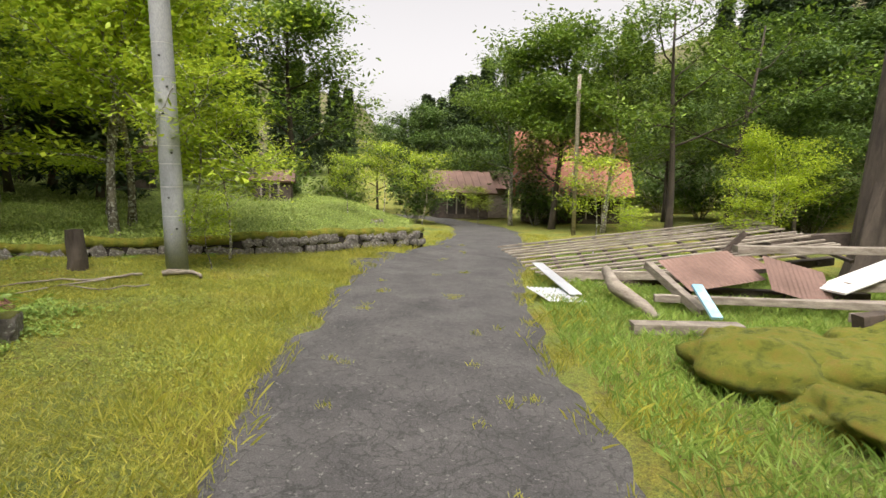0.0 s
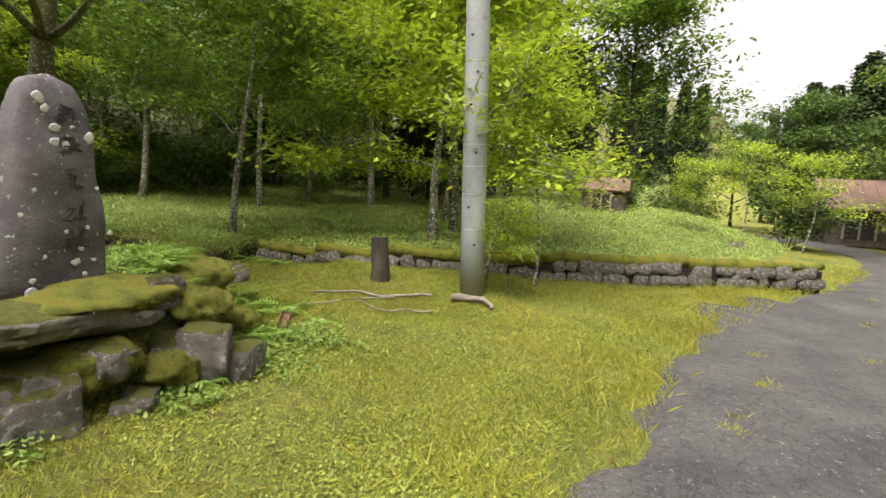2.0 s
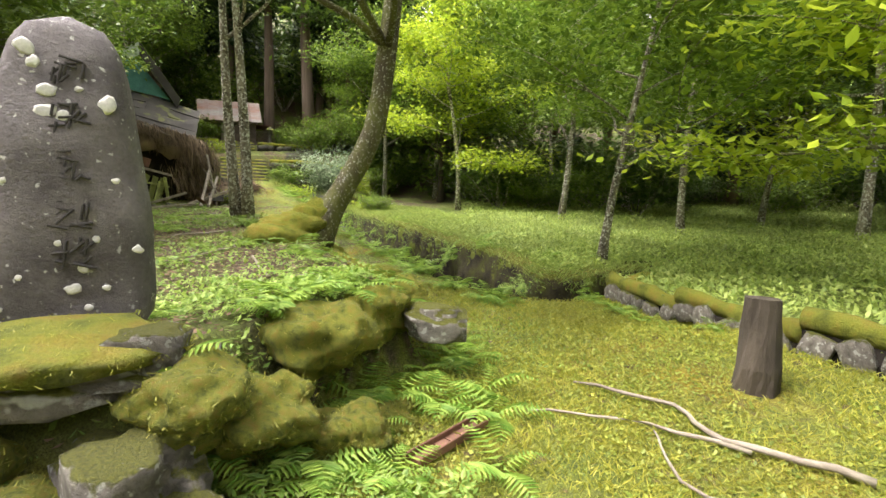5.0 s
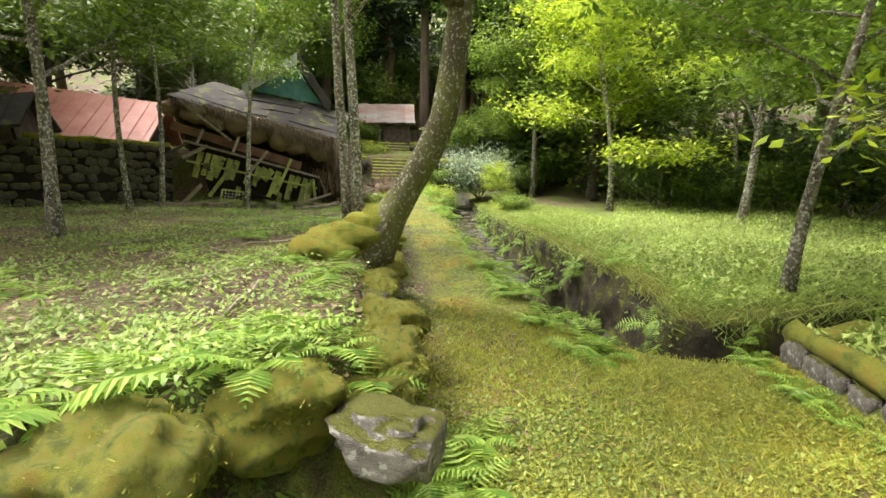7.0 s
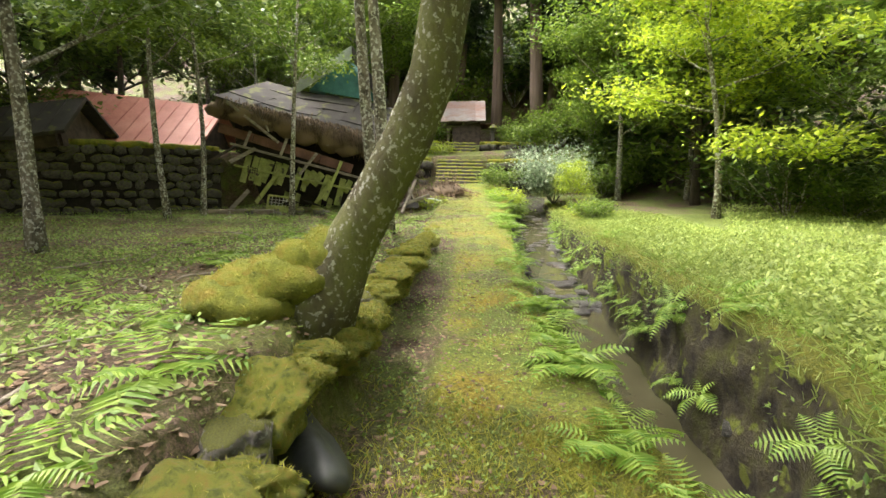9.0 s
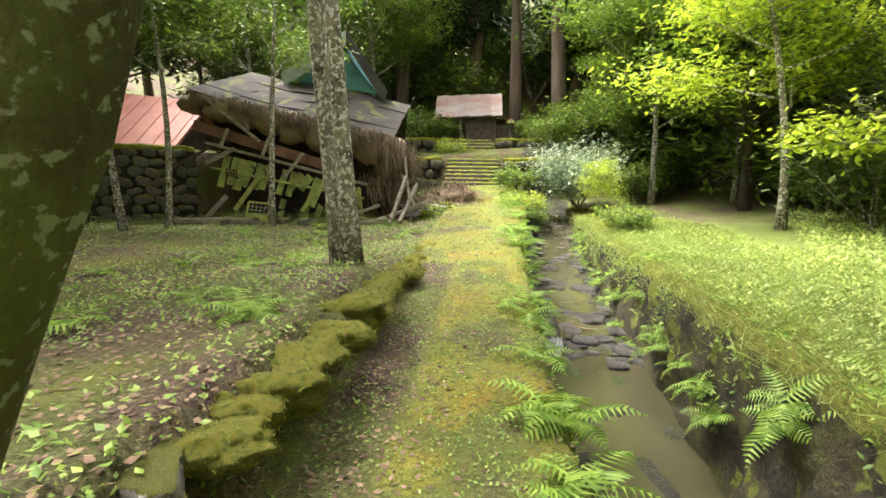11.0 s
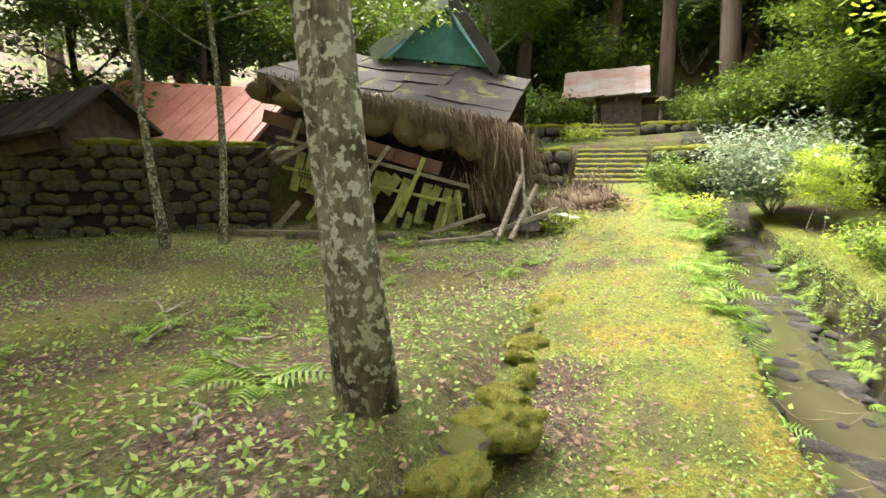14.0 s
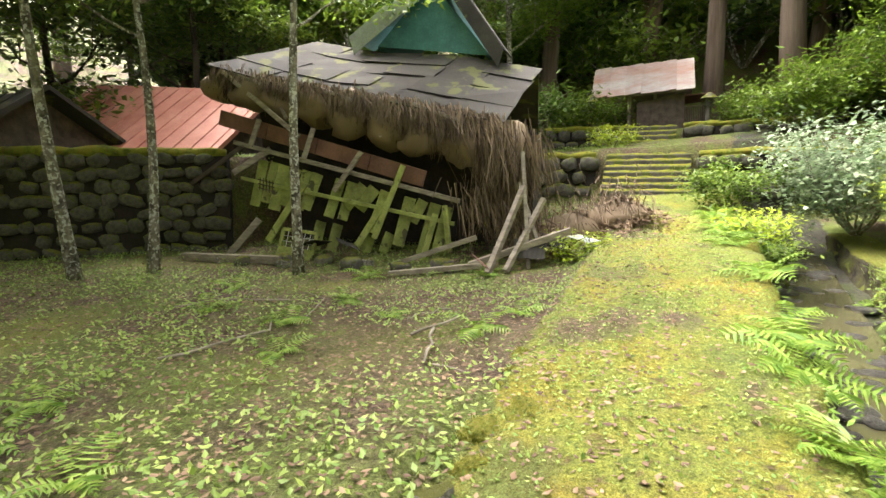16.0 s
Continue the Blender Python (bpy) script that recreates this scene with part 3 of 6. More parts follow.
def crown_from_tips(rng, tips, count, spread, size, flat=0.35, droop=0.5, aspect=0.5):
    tips = np.array([tuple(t) for t in tips])
    pick = tips[rng.integers(0, len(tips), count)]
    off = rng.normal(0, 1, (count, 3)) * np.array([spread, spread, spread * flat])
    g = Geo()
    g.quads(leaves(rng, pick + off, size, droop, aspect))
    return g


TREES = {}


def broadleaf(kind, seed, height, trunk_r, fork_at, mat_leaf, mat_bark, count, size, spread=0.5, limbs=9, lean=(0, 0), low=0.35,
              reach=0.45, stems=1):
    rng = np.random.default_rng(seed)
    tr, tips = Geo(), []
    for s in range(stems):
        ax = Vector((lean[0] + (s * 0.035 if stems > 1 else 0), lean[1] + (0.01 * s), 0))
        base = Vector((0.15 * s, 0.04 * s, 0))
        pts, rad = [], []
        k = 10
        for i in range(k + 1):
            t = i / k
            pts.append(base + ax * (t * height) + Vector((0.12 * math.sin(t * 5 + s * 2 + seed), 0.12 * math.sin(t * 4 + seed * 2) , t * height - 0.15 * (i == 0))))
            rad.append(trunk_r * (1.0 - 0.8 * t) * (1.35 if i == 0 else 1.0))
        tube(tr, pts, rad, 12, rng, 0.06)
        for j in range(limbs):
            t = low + (0.98 - low) * (j + rng.uniform(0, 0.8)) / limbs
            i = min(k - 1, int(t * k))
            p = pts[i].lerp(pts[i + 1], t * k - i)
            az = j * 2.4 + rng.uniform(-0.4, 0.4)
            limb(tr, rng, p, (math.cos(az), math.sin(az), rng.uniform(0.1, 0.6)), height * reach * (1.15 - 0.7 * t) * rng.uniform(0.8, 1.2),
                 trunk_r * 0.42 * (1.1 - 0.7 * t), 1, tips)
        tips.append(pts[-1])
    cr = crown_from_tips(rng, tips, count, spread, size)
    TREES[kind] = (tr.mesh("trunk", mat_bark, True), cr.mesh("crown", mat_leaf))


def conifer(kind, seed, height, trunk_r, width, count, size, bare=0.12):
    rng = np.random.default_rng(seed)
    tr = Geo()
    tube(tr, [(0.05 * math.sin(i), 0.05 * math.cos(i * 2), height * i / 8 - 0.3 * (i == 0)) for i in range(9)],
         [trunk_r * (1 - 0.95 * i / 8) for i in range(9)], 9, rng, 0.05)
    c = []
    whorls = int(height * 1.7)
    for w in range(whorls):
        t = bare + (1 - bare) * w / whorls
        L = width * (1 - t) ** 0.75 * rng.uniform(0.75, 1.15) + 0.12
        for j in range(6):
            az = w * 1.3 + j * 1.047 + rng.uniform(-0.3, 0.3)
            LL = L * rng.uniform(0.7, 1.15)
            m = max(3, int(count / whorls / 6))
            u = rng.uniform(0.15, 1.0, m) ** 0.7
            px = np.cos(az) * u * LL + rng.normal(0, 0.16 * width * 0.4, m)
            py = np.sin(az) * u * LL + rng.normal(0, 0.16 * width * 0.4, m)
            pz = height * t - u ** 1.6 * LL * 0.35 + rng.normal(0, 0.12, m)
            c.append(np.stack([px, py, pz], 1))
    g = Geo()
    g.quads(leaves(rng, np.concatenate(c), size, 1.1, 0.38))
    TREES[kind] = (tr.mesh("trunk", M_CEDAR, True), g.mesh("crown", M_NEEDLE))


def plant_tree(kind, x, y, scale=1.0, turn=0.0, label="", category="tree", group="", name="tree", z=None, tilt=(3, -1.5)):
    tr, cr = TREES[kind]
    e = thing(name, Matrix.Translation((x, y, (gz(x, y) if z is None else z) - 0.03)) @ pose(0, 0, 0, tilt[0], tilt[1], turn) @ Matrix.Scale(scale, 4),
              label, category, group)
    part("trunk", tr, None, e)
    part("crown", cr, None, e)
    return e


broadleaf("maple_a", 11, 7.5, 0.10, 0.3, M_LEAF, M_BARK, 15000, 0.17, 0.42, 11, (0.03, 0.04), 0.27, 0.42)
broadleaf("maple_b", 12, 9.0, 0.13, 0.3, M_LEAF, M_BARK, 17000, 0.19, 0.5, 12, (-0.05, 0.02), 0.3, 0.42)
broadleaf("bright", 13, 6.0, 0.09, 0.3, M_LEAF_BRIGHT, M_BARK, 12000, 0.15, 0.4, 11, (0.02, -0.03), 0.25, 0.45)
broadleaf("big", 14, 13.0, 0.22, 0.3, M_LEAF, M_BARK_DARK, 16000, 0.33, 0.8, 14, (0.02, 0.02), 0.25, 0.38)
broadleaf("mid", 15, 10.0, 0.15, 0.3, M_LEAF_MID, M_BARK_DARK, 13000, 0.28, 0.65, 12, (0.03, -0.02), 0.22, 0.42)
broadleaf("thin", 16, 8.5, 0.085, 0.3, M_LEAF, M_BARK, 6500, 0.15, 0.4, 8, (-0.02, 0.03), 0.42, 0.36)
broadleaf("twin", 17, 9.0, 0.125, 0.3, M_LEAF, M_BARK, 9000, 0.15, 0.45, 7, (-0.015, 0.01), 0.42, 0.36, stems=2)
broadleaf("sapling", 18, 2.6, 0.022, 0.3, M_LEAF_BRIGHT, M_BARK, 3000, 0.09, 0.2, 9, (0.02, 0.03), 0.3, 0.4)
broadleaf("bare_fork", 19, 9.0, 0.16, 0.3, M_LEAF, M_BARK_DARK, 2600, 0.2, 0.4, 6, (-0.03, 0.0), 0.35, 0.6)
conifer("cedar_a", 21, 15, 0.26, 2.7, 9000, 0.55)
conifer("cedar_b", 22, 19, 0.33, 3.0, 9000, 0.65, 0.2)
conifer("cedar_tall", 23, 24, 0.42, 2.8, 7000, 0.7, 0.42)

GREEN = "fresh green broadleaf tree with lichen-flecked bark"
for kind, x, y, s, t, lab in (
        ("thin", -16.1, -7.0, 1.0, 20, "slender broadleaf tree before the dry stone wall"),
        ("thin", -15.1, -6.9, 1.05, 140, "slender broadleaf tree before the dry stone wall"),
        ("thin", -18.0, -5.2, 1.0, 250, "slender broadleaf tree before the collapsed house"),
        ("maple_a", -15.5, 12.0, 1.0, 0, GREEN), ("maple_b", -14.5, 16.0, 1.0, 80, GREEN),
        ("maple_a", -18.5, 9.5, 1.1, 170, GREEN), ("maple_b", -22.5, 13.0, 1.0, 210, GREEN),
        ("bright", -22.5, 6.2, 1.2, 30, "yellow-green young maple on the stream bank"),
        ("bright", -17.5, 15.5, 1.1, 130, "yellow-green young maple in the field"),
        ("bright", -10.0, 15.0, 1.1, 130, "yellow-green young maple in the field"),
        ("maple_a", -24.5, 10.5, 1.0, 290, GREEN), ("maple_b", -29.0, 5.5, 0.9, 40, GREEN), ("maple_a", -31.5, 1.0, 0.8, 10, GREEN),
        ("maple_b", -30.0, -11.0, 1.0, 100, GREEN), ("maple_a", -23.5, -13.0, 1.0, 200, GREEN), ("maple_b", -13.0, -12.5, 1.0, 20, GREEN),
        ("mid", -9.5, -10.5, 0.9, 70, GREEN), ("mid", -6.5, -4.5, 0.8, 10, GREEN), ("maple_b", -10.5, -3.2, 0.95, 160, GREEN),
        ("mid", -17.5, 20.0, 1.0, 10, GREEN), ("big", -9.5, 31.0, 0.95, 0, GREEN), ("mid", -15.0, 27.0, 1.1, 120, GREEN), ("big", -22.0, 26.0, 1.0, 200, GREEN),
        ("mid", -2.2, 37.5, 0.75, 30, GREEN), ("mid", 1.5, 36.0, 0.6, 60, GREEN), ("mid", -6.0, 44.0, 0.7, 30, GREEN),
        ("big", 5.5, 25.0, 0.72, 120, GREEN), ("maple_b", 3.7, 27.5, 0.9, 10, GREEN), ("maple_a", 7.5, 23.0, 1.15, 10, GREEN),
        ("bare_fork", 9.5, 21.0, 1.0, 0, "forked half-bare tree by the farmhouse"), ("bare_fork", 12.3, 21.5, 1.0, 140, "forked half-bare tree by the farmhouse"),
        ("mid", 16.0, 24.0, 0.85, 10, GREEN), ("mid", 13.5, 19.0, 0.5, 200, GREEN), ("mid", 20.0, 28.0, 1.1, 90, GREEN),
        ("mid", 20.0, 17.0, 0.8, 190, GREEN), ("bright", 10.0, 15.0, 0.55, 190, "yellow-green young tree by the ruins"),
        ("mid", 14.0, 32.0, 0.9, 20, GREEN), ("mid", 9.0, 41.0, 1.0, 20, GREEN)):
    plant_tree(kind, x, y, s, t, lab, "tree", "broadleaf trees")
for i, (x, y, s) in enumerate(((-20, -17, 1.0), (-24, -16.5, 1.0), (-16, -17, 0.9), (-27, -14, 0.9), (-22, -21, 1.1), (-13, -17, 1.0), (-10, -15, 0.8), (-18.5, -19, 1.1), (-6.5, -13, 0.9), (-33, -14, 1.0))):
    plant_tree(("mid", "maple_b")[i % 2], x, y, s, i * 77, "leafy tree behind the ruined houses", "tree", "broadleaf trees")
plant_tree("bright", -7.3, 11.4, 1.0, 0, "yellow-green maple hanging over the field wall", "tree", "broadleaf trees")
plant_tree("bright", -6.9, 10.5, 1.05, 200, "yellow-green maple hanging over the field wall", "tree", "broadleaf trees")
plant_tree("twin", -13.63, 1.02, 1.0, 60, "twin-stemmed tree with pale lichen blotches", "tree")
plant_tree("maple_a", -10.75, 8.3, 0.8, 20, "young twin tree leaning over the stream bank", "tree", tilt=(-8, -5))
for x, y, s, t in ((-4.55, 9.0, 1.35, 0), (-4.1, 9.2, 1.1, 100), (-3.95, 8.3, 0.5, 200), (-4.0, 20.0, 0.9, 100), (3.9, 13.0, 1.0, 30), (7.0, 11.5, 0.8, 60),
                   (-1.0, 24.0, 1.3, 10), (-3.2, 25.5, 1.4, 60), (1.8, 27.5, 0.8, 60), (5.5, 14.5, 0.5, 0), (-25.3, 1.6, 0.7, 50), (-24.0, 1.9, 0.6, 150)):
    plant_tree("sapling", x, y, s, t, "yellow-green sapling with thin stems", "sapling", "saplings", "sapling")
rng = np.random.default_rng(40)
belts = [("cedar_a", -13.5, 19.5, 0.62), ("cedar_a", -18.5, 23.5, 0.8), ("cedar_b", -25, 19, 0.9), ("cedar_tall", -34, -2.5, 1.0), ("cedar_tall", -36, -8.5, 1.0),
         ("cedar_tall", -32.8, -11.5, 1.0), ("cedar_tall", -37, 3, 1.0), ("cedar_tall", -30, -16, 0.9), ("cedar_tall", -27, -19, 1.0), ("cedar_b", -3.5, 62, 0.62), ("cedar_b", -11.5, 58, 0.72), ("cedar_b", -1.5, 66, 0.6)]
for i in range(12):
    belts.append(("cedar_b", -6 + 1.15 * i, 60 + rng.uniform(0, 10), 0.62 + 0.035 * i))
for i in range(26):
    belts.append((("cedar_b", "cedar_tall")[i % 2], -31 - rng.uniform(0, 14), -20 + 3.4 * i * 0.85 + rng.uniform(-1, 1), rng.uniform(0.8, 1.1)))
for i in range(24):
    belts.append((("cedar_a", "cedar_b")[i % 2], 25 + rng.uniform(0, 22), 4 + 3.6 * i + rng.uniform(-1, 1), rng.uniform(0.8, 1.1)))
for i in range(14):
    belts.append((("cedar_b", "cedar_tall")[i % 2], -28 + 3.6 * i + rng.uniform(-1, 1), -22 - rng.uniform(0, 8), rng.uniform(0.8, 1.1)))
for i in range(22):
    belts.append(("cedar_b", 4 + rng.uniform(0, 26), 70 + rng.uniform(0, 45), rng.uniform(0.75, 1.15)))
for i in range(18):
    belts.append((("cedar_b", "cedar_a")[i % 2], -18 - rng.uniform(0, 24), 45 + rng.uniform(0, 45), rng.uniform(0.8, 1.1)))
for k, x, y, s in belts:
    plant_tree(k, x, y, s, rng.uniform(0, 360), "dark green cedar of the wooded slope", "conifer", "cedars", "cedar_tree")
for i in range(34):
    k = ("mid", "maple_b", "big")[i % 3]
    if i < 18:
        x, y = -25 - rng.uniform(0, 12), -19 + 3.1 * i + rng.uniform(-1, 1)
    else:
        x, y = 21 + rng.uniform(0, 10), 2 + 4.0 * (i - 18) + rng.uniform(-1, 1)
    if -5 < ab(x, y)[1] < 3.5:
        continue
    plant_tree(k, x, y, rng.uniform(0.75, 1.05) * (0.8 if k == "big" else 1), rng.uniform(0, 360), "broadleaf tree at the edge of the cedar wood", "tree", "broadleaf trees")


def leaning_tree():
    """Old mossy tree that leans out over the path and then grows upright."""
    rng = np.random.default_rng(8)
    x, y = -9.02, 3.9
    e = thing("leaning_tree", Matrix.Translation((x, y, 0.82)), "old tree leaning over the path, mossy foot and lichened bark", "tree")
    g, tips = Geo(), []
    pts = [(0.05, -0.15, -0.3), (0, 0.0, 0.05), (-0.03, 0.12, 0.3), (-0.08, 0.29, 0.62), (-0.14, 0.48, 0.98), (-0.18, 0.62, 1.35), (-0.2, 0.70, 1.8), (-0.22, 0.76, 2.4),
           (-0.22, 0.85, 3.4), (-0.2, 0.9, 4.6), (0, 0.9, 6.0), (0.1, 1.0, 7.5)]
    tube(g, pts, [0.28, 0.21, 0.165, 0.15, 0.145, 0.14, 0.138, 0.13, 0.11, 0.09, 0.06, 0.03], 16, rng, 0.05)
    for j in range(12):
        k = 7 + j % 5
        az = j * 2.4
        limb(g, rng, pts[k], (math.cos(az), math.sin(az), 0.35), rng.uniform(1.8, 3.4), 0.055, 1, tips)
    part("trunk", g, M_BARK_MOSS, e, smooth=True)
    part("crown", crown_from_tips(rng, tips, 9000, 0.4, 0.14), M_LEAF, e)
    for q in range(5):
        r = part("moss_cushion", rock_mesh("moss_cushion", M_MOSS, 60 + q, (0.38 - 0.05 * q, 0.42 - 0.05 * q, 0.2), 3, 0.3), None, e, "yellow-green moss")
        r.location = (0.22 - 0.06 * q, -0.5 + 0.12 * q, -0.06 + 0.07 * q)


leaning_tree()


# ---- stone tablet on its mound ----
ROCKS = [rock_mesh("stone", M_ROCK, i, (1, 0.85, 0.75), 4, 0.55, 0.8) for i in range(6)]
ROCKS_DARK = [rock_mesh("dark_stone", M_ROCK_DARK, 20 + i, (1, 0.85, 0.7), 2, 0.4, 0.8) for i in range(6)]
ROCKS_WET = [rock_mesh("wet_stone", M_WET, 30 + i, (1, 0.85, 0.6), 2, 0.45, 0.8) for i in range(5)]
MOSSY = [rock_mesh("mossy_stone", M_MOSS, 40 + i, (1, 0.9, 0.7), 4, 0.55) for i in range(5)]


def put_rock(meshes, i, x, y, z, s, turn=0, name="boulder", label="grey boulder with white lichen", parent=None, sq=(1, 1, 1), tilt=0, group="boulders"):
    ob = new(name, meshes[i % len(meshes)])
    ob.matrix_basis = Matrix.Translation((x, y, z)) @ pose(0, 0, 0, tilt, 0, turn) @ Matrix.Diagonal((s * sq[0], s * sq[1], s * sq[2], 1))
    if parent:
        ob.parent = parent
    else:
        tagged(ob, label, "rock", group)
    return ob


def stone_tablet():
    """Tall rough tablet with carved signs that cannot be read, lichen blotches, on a slab."""
    face = Vector((0.93, 0.37, 0)).normalized()
    turn = math.degrees(math.atan2(face.y, face.x)) + 90
    e = thing("stone_tablet", Matrix.Translation((-4.95, 3.55, 0.61)) @ pose(0, 0, 0, 0, 0, turn) @ Matrix.Diagonal((0.95, 0.95, 0.94, 1)), "tall dark stone tablet with carved signs and lichen", "monument")
    bm = bmesh.new()
    rows, cols = 26, 28
    rings = []
    prof = [(0, 0.33), (0.1, 0.405), (0.25, 0.425), (0.6, 0.385), (0.9, 0.34), (1.2, 0.295), (1.4, 0.255), (1.52, 0.22), (1.60, 0.165), (1.645, 0.10), (1.655, 0.02)]
    for i in range(rows):
        t = (i / (rows - 1)) ** 0.8
        z = 1.655 * t
        w = float(np.interp(z, [p[0] for p in prof], [p[1] for p in prof]))
        d = min(0.2, w * 0.62) * (1 - 0.25 * t)
        ring = []
        for k in range(cols):
            a = 2 * math.pi * k / cols
            c, s = math.cos(a), math.sin(a)
            px = w * math.copysign(abs(c) ** 0.55, c) + 0.06 * t - 0.03
            py = d * math.copysign(abs(s) ** 0.6, s)
            n = noise.noise(Vector((px * 2.5, py * 3, z * 2.2))) * 0.035 + noise.noise(Vector((px * 9, py * 9, z * 8))) * 0.008
            ring.append(bm.verts.new((px * (1 + n), py + n * (1 if s > 0 else -1), z)))
        rings.append(ring)
    for r0, r1 in zip(rings, rings[1:]):
        for k in range(cols):
            bm.faces.new((r0[k], r0[(k + 1) % cols], r1[(k + 1) % cols], r1[k]))
    bm.faces.new(rings[-1])
    bm.faces.new(rings[0][::-1])
    me = bpy.data.meshes.new("slab")
    bm.to_mesh(me)
    bm.free()
    me.materials.append(M_STELE)
    me.polygons.foreach_set("use_smooth", [True] * len(me.polygons))
    part("slab", me, None, e)
    rng = np.random.default_rng(2)

    def front(z):
        w = float(np.interp(z, [p[0] for p in prof], [p[1] for p in prof]))
        return -min(0.2, w * 0.62) * (1 - 0.25 * (z / 1.655))
    # signs are thin bars on the face, coloured dark as the grooves' shadow
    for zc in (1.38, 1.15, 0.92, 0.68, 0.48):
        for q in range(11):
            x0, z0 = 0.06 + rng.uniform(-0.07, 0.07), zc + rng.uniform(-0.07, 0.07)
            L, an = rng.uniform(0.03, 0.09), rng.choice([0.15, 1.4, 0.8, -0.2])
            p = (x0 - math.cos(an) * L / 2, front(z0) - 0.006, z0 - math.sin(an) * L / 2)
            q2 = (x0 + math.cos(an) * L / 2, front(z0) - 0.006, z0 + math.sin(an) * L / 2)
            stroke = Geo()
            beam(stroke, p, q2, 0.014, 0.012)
            part("carved_stroke", stroke, M_CARVED_SHADE, e)
    spots = [(-0.12, 1.47, 0.055), (-0.08, 1.40, 0.04), (-0.03, 1.27, 0.042), (0.22, 1.22, 0.062), (-0.03, 1.17, 0.05), (0.04, 1.15, 0.045), (0.03, 1.03, 0.035), (0.03, 0.9, 0.02),
             (-0.12, 0.78, 0.035), (0.1, 1.29, 0.02), (-0.2, 0.83, 0.02), (0.0, 0.6, 0.02), (0.0, 0.53, 0.018), (0.16, 0.55, 0.025), (0.34, 0.5, 0.026), (-0.26, 0.12, 0.05), (-0.25, 0.2, 0.03),
             (0.06, 0.3, 0.035), (0.1, 0.4, 0.03), (0.2, 0.3, 0.02), (-0.3, 0.66, 0.02), (0.12, 0.2, 0.025), (-0.16, 0.36, 0.02), (0.25, 0.85, 0.02)]
    for i, (sx, sz, r) in enumerate(spots):
        o = part("lichen", rock_mesh("lichen", M_LICHEN, 70 + i, (r * 0.75 * rng.uniform(0.9, 1.4), 0.004, r * 0.75), 2, 0.5), None, e)
        o.location = (sx, front(sz) - 0.002, sz)
    # base slab and boulders
    base = new("base_slab", rock_mesh("base_slab", M_ROCK, 3, (0.95, 0.58, 0.14), 4, 0.35, 0.9))
    base.matrix_basis = Matrix.Translation((-4.64, 3.5, 0.60)) @ pose(0, 0, 0, 0, 3, turn)
    tagged(base, "flat grey base slab under the stone tablet", "rock")
    m = new("moss_mat", rock_mesh("moss_mat", M_MOSS, 9, (0.5, 0.33, 0.09), 3, 0.5))
    m.matrix_basis = Matrix.Translation((-4.5, 3.75, 0.70)) @ pose(0, 0, 0, 0, 0, turn)
    tagged(m, "yellow-green moss mat on the base slab", "moss")


stone_tablet()
for i, (x, y, z, s, n) in enumerate(((-4.2, 3.2, 0.2, 0.34, 0), (-4.28, 4.25, 0.25, 0.34, 0), (-4.05, 2.75, 0.15, 0.36, 0), (-4.02, 3.75, 0.06, 0.17, 0), (-4.7, 4.6, 0.36, 0.24, 1),
                                     (-5.3, 4.7, 0.52, 0.3, 1), (-4.62, 4.12, 0.66, 0.2, 0), (-5.9, 4.95, 0.55, 0.26, 1), (-4.1, 2.2, 0.3, 0.4, 0), (-4.2, 1.5, 0.25, 0.42, 1), (-4.3, 2.8, 0.5, 0.26, 1),
                                     (-5.2, 5.2, 0.1, 0.17, 1), (-4.1, 3.62, 0.36, 0.18, 0), (-4.9, 4.95, 0.15, 0.2, 1), (-4.1, 4.5, 0.16, 0.2, 0), (-4.45, 4.38, 0.5, 0.22, 1), (-4.0, 3.35, 0.02, 0.14, 0),
                                     (-3.95, 3.05, 0.0, 0.12, 0), (-4.12, 4.0, 0.2, 0.18, 1), (-3.9, 2.5, 0.02, 0.2, 0), (-4.25, 3.55, 0.28, 0.24, 1))):
    put_rock(MOSSY if n else ROCKS, i, x, y, z, s, i * 47, label="moss-covered boulder of the mound" if n else "grey boulder with white lichen")
# mossy edging stones beside the path
rng = np.random.default_rng(77)
for i in range(44):
    a = -3.4 + i * 0.31
    x, y = xy(a, -1.28 + rng.uniform(-0.1, 0.12))
    z = float(np.interp(a, [-4, 4, 6.5, 9], [0.5, 0.5, 0.42, 0.45]))
    put_rock(MOSSY if i % 7 else ROCKS, i, x, y, z - (0.0 if a < 6 else 0.05), rng.uniform(0.17, 0.30) * (1 if a < 4 else 0.75 if a < 6 else 0.5), rng.uniform(0, 360), "edging_stone",
             "moss-covered edging stone beside the path" if i % 7 else "bare grey edging stone beside the path", group="edging stones", sq=(1.15, 0.8, 0.8))
# stream stones
for i in range(420):
    a = rng.uniform(-1.5, 17)
    b = 1.6 + rng.normal(0, 0.5)
    x, y = xy(a, b)
    z = gz(x, y)
    if 1.6 < a < 6.2 or z > float(path_z(a)) - 0.5:
        continue
    put_rock(ROCKS_WET, i, x, y, z + 0.02, rng.uniform(0.06, 0.22), rng.uniform(0, 360), "stream_stone", "wet dark stone in the stream bed", group="stream stones", sq=(1.2, 1, 0.5))
for i, b in enumerate((0.85, 1.3, 1.75, 2.2)):
    x, y = xy(7.0, b)
    put_rock(ROCKS_WET, i, x, y, -0.92, 0.34, 24 + i * 40, "sill_stone", "flat sill stone of the little waterfall", group="stream stones", sq=(1.1, 0.9, 0.55))


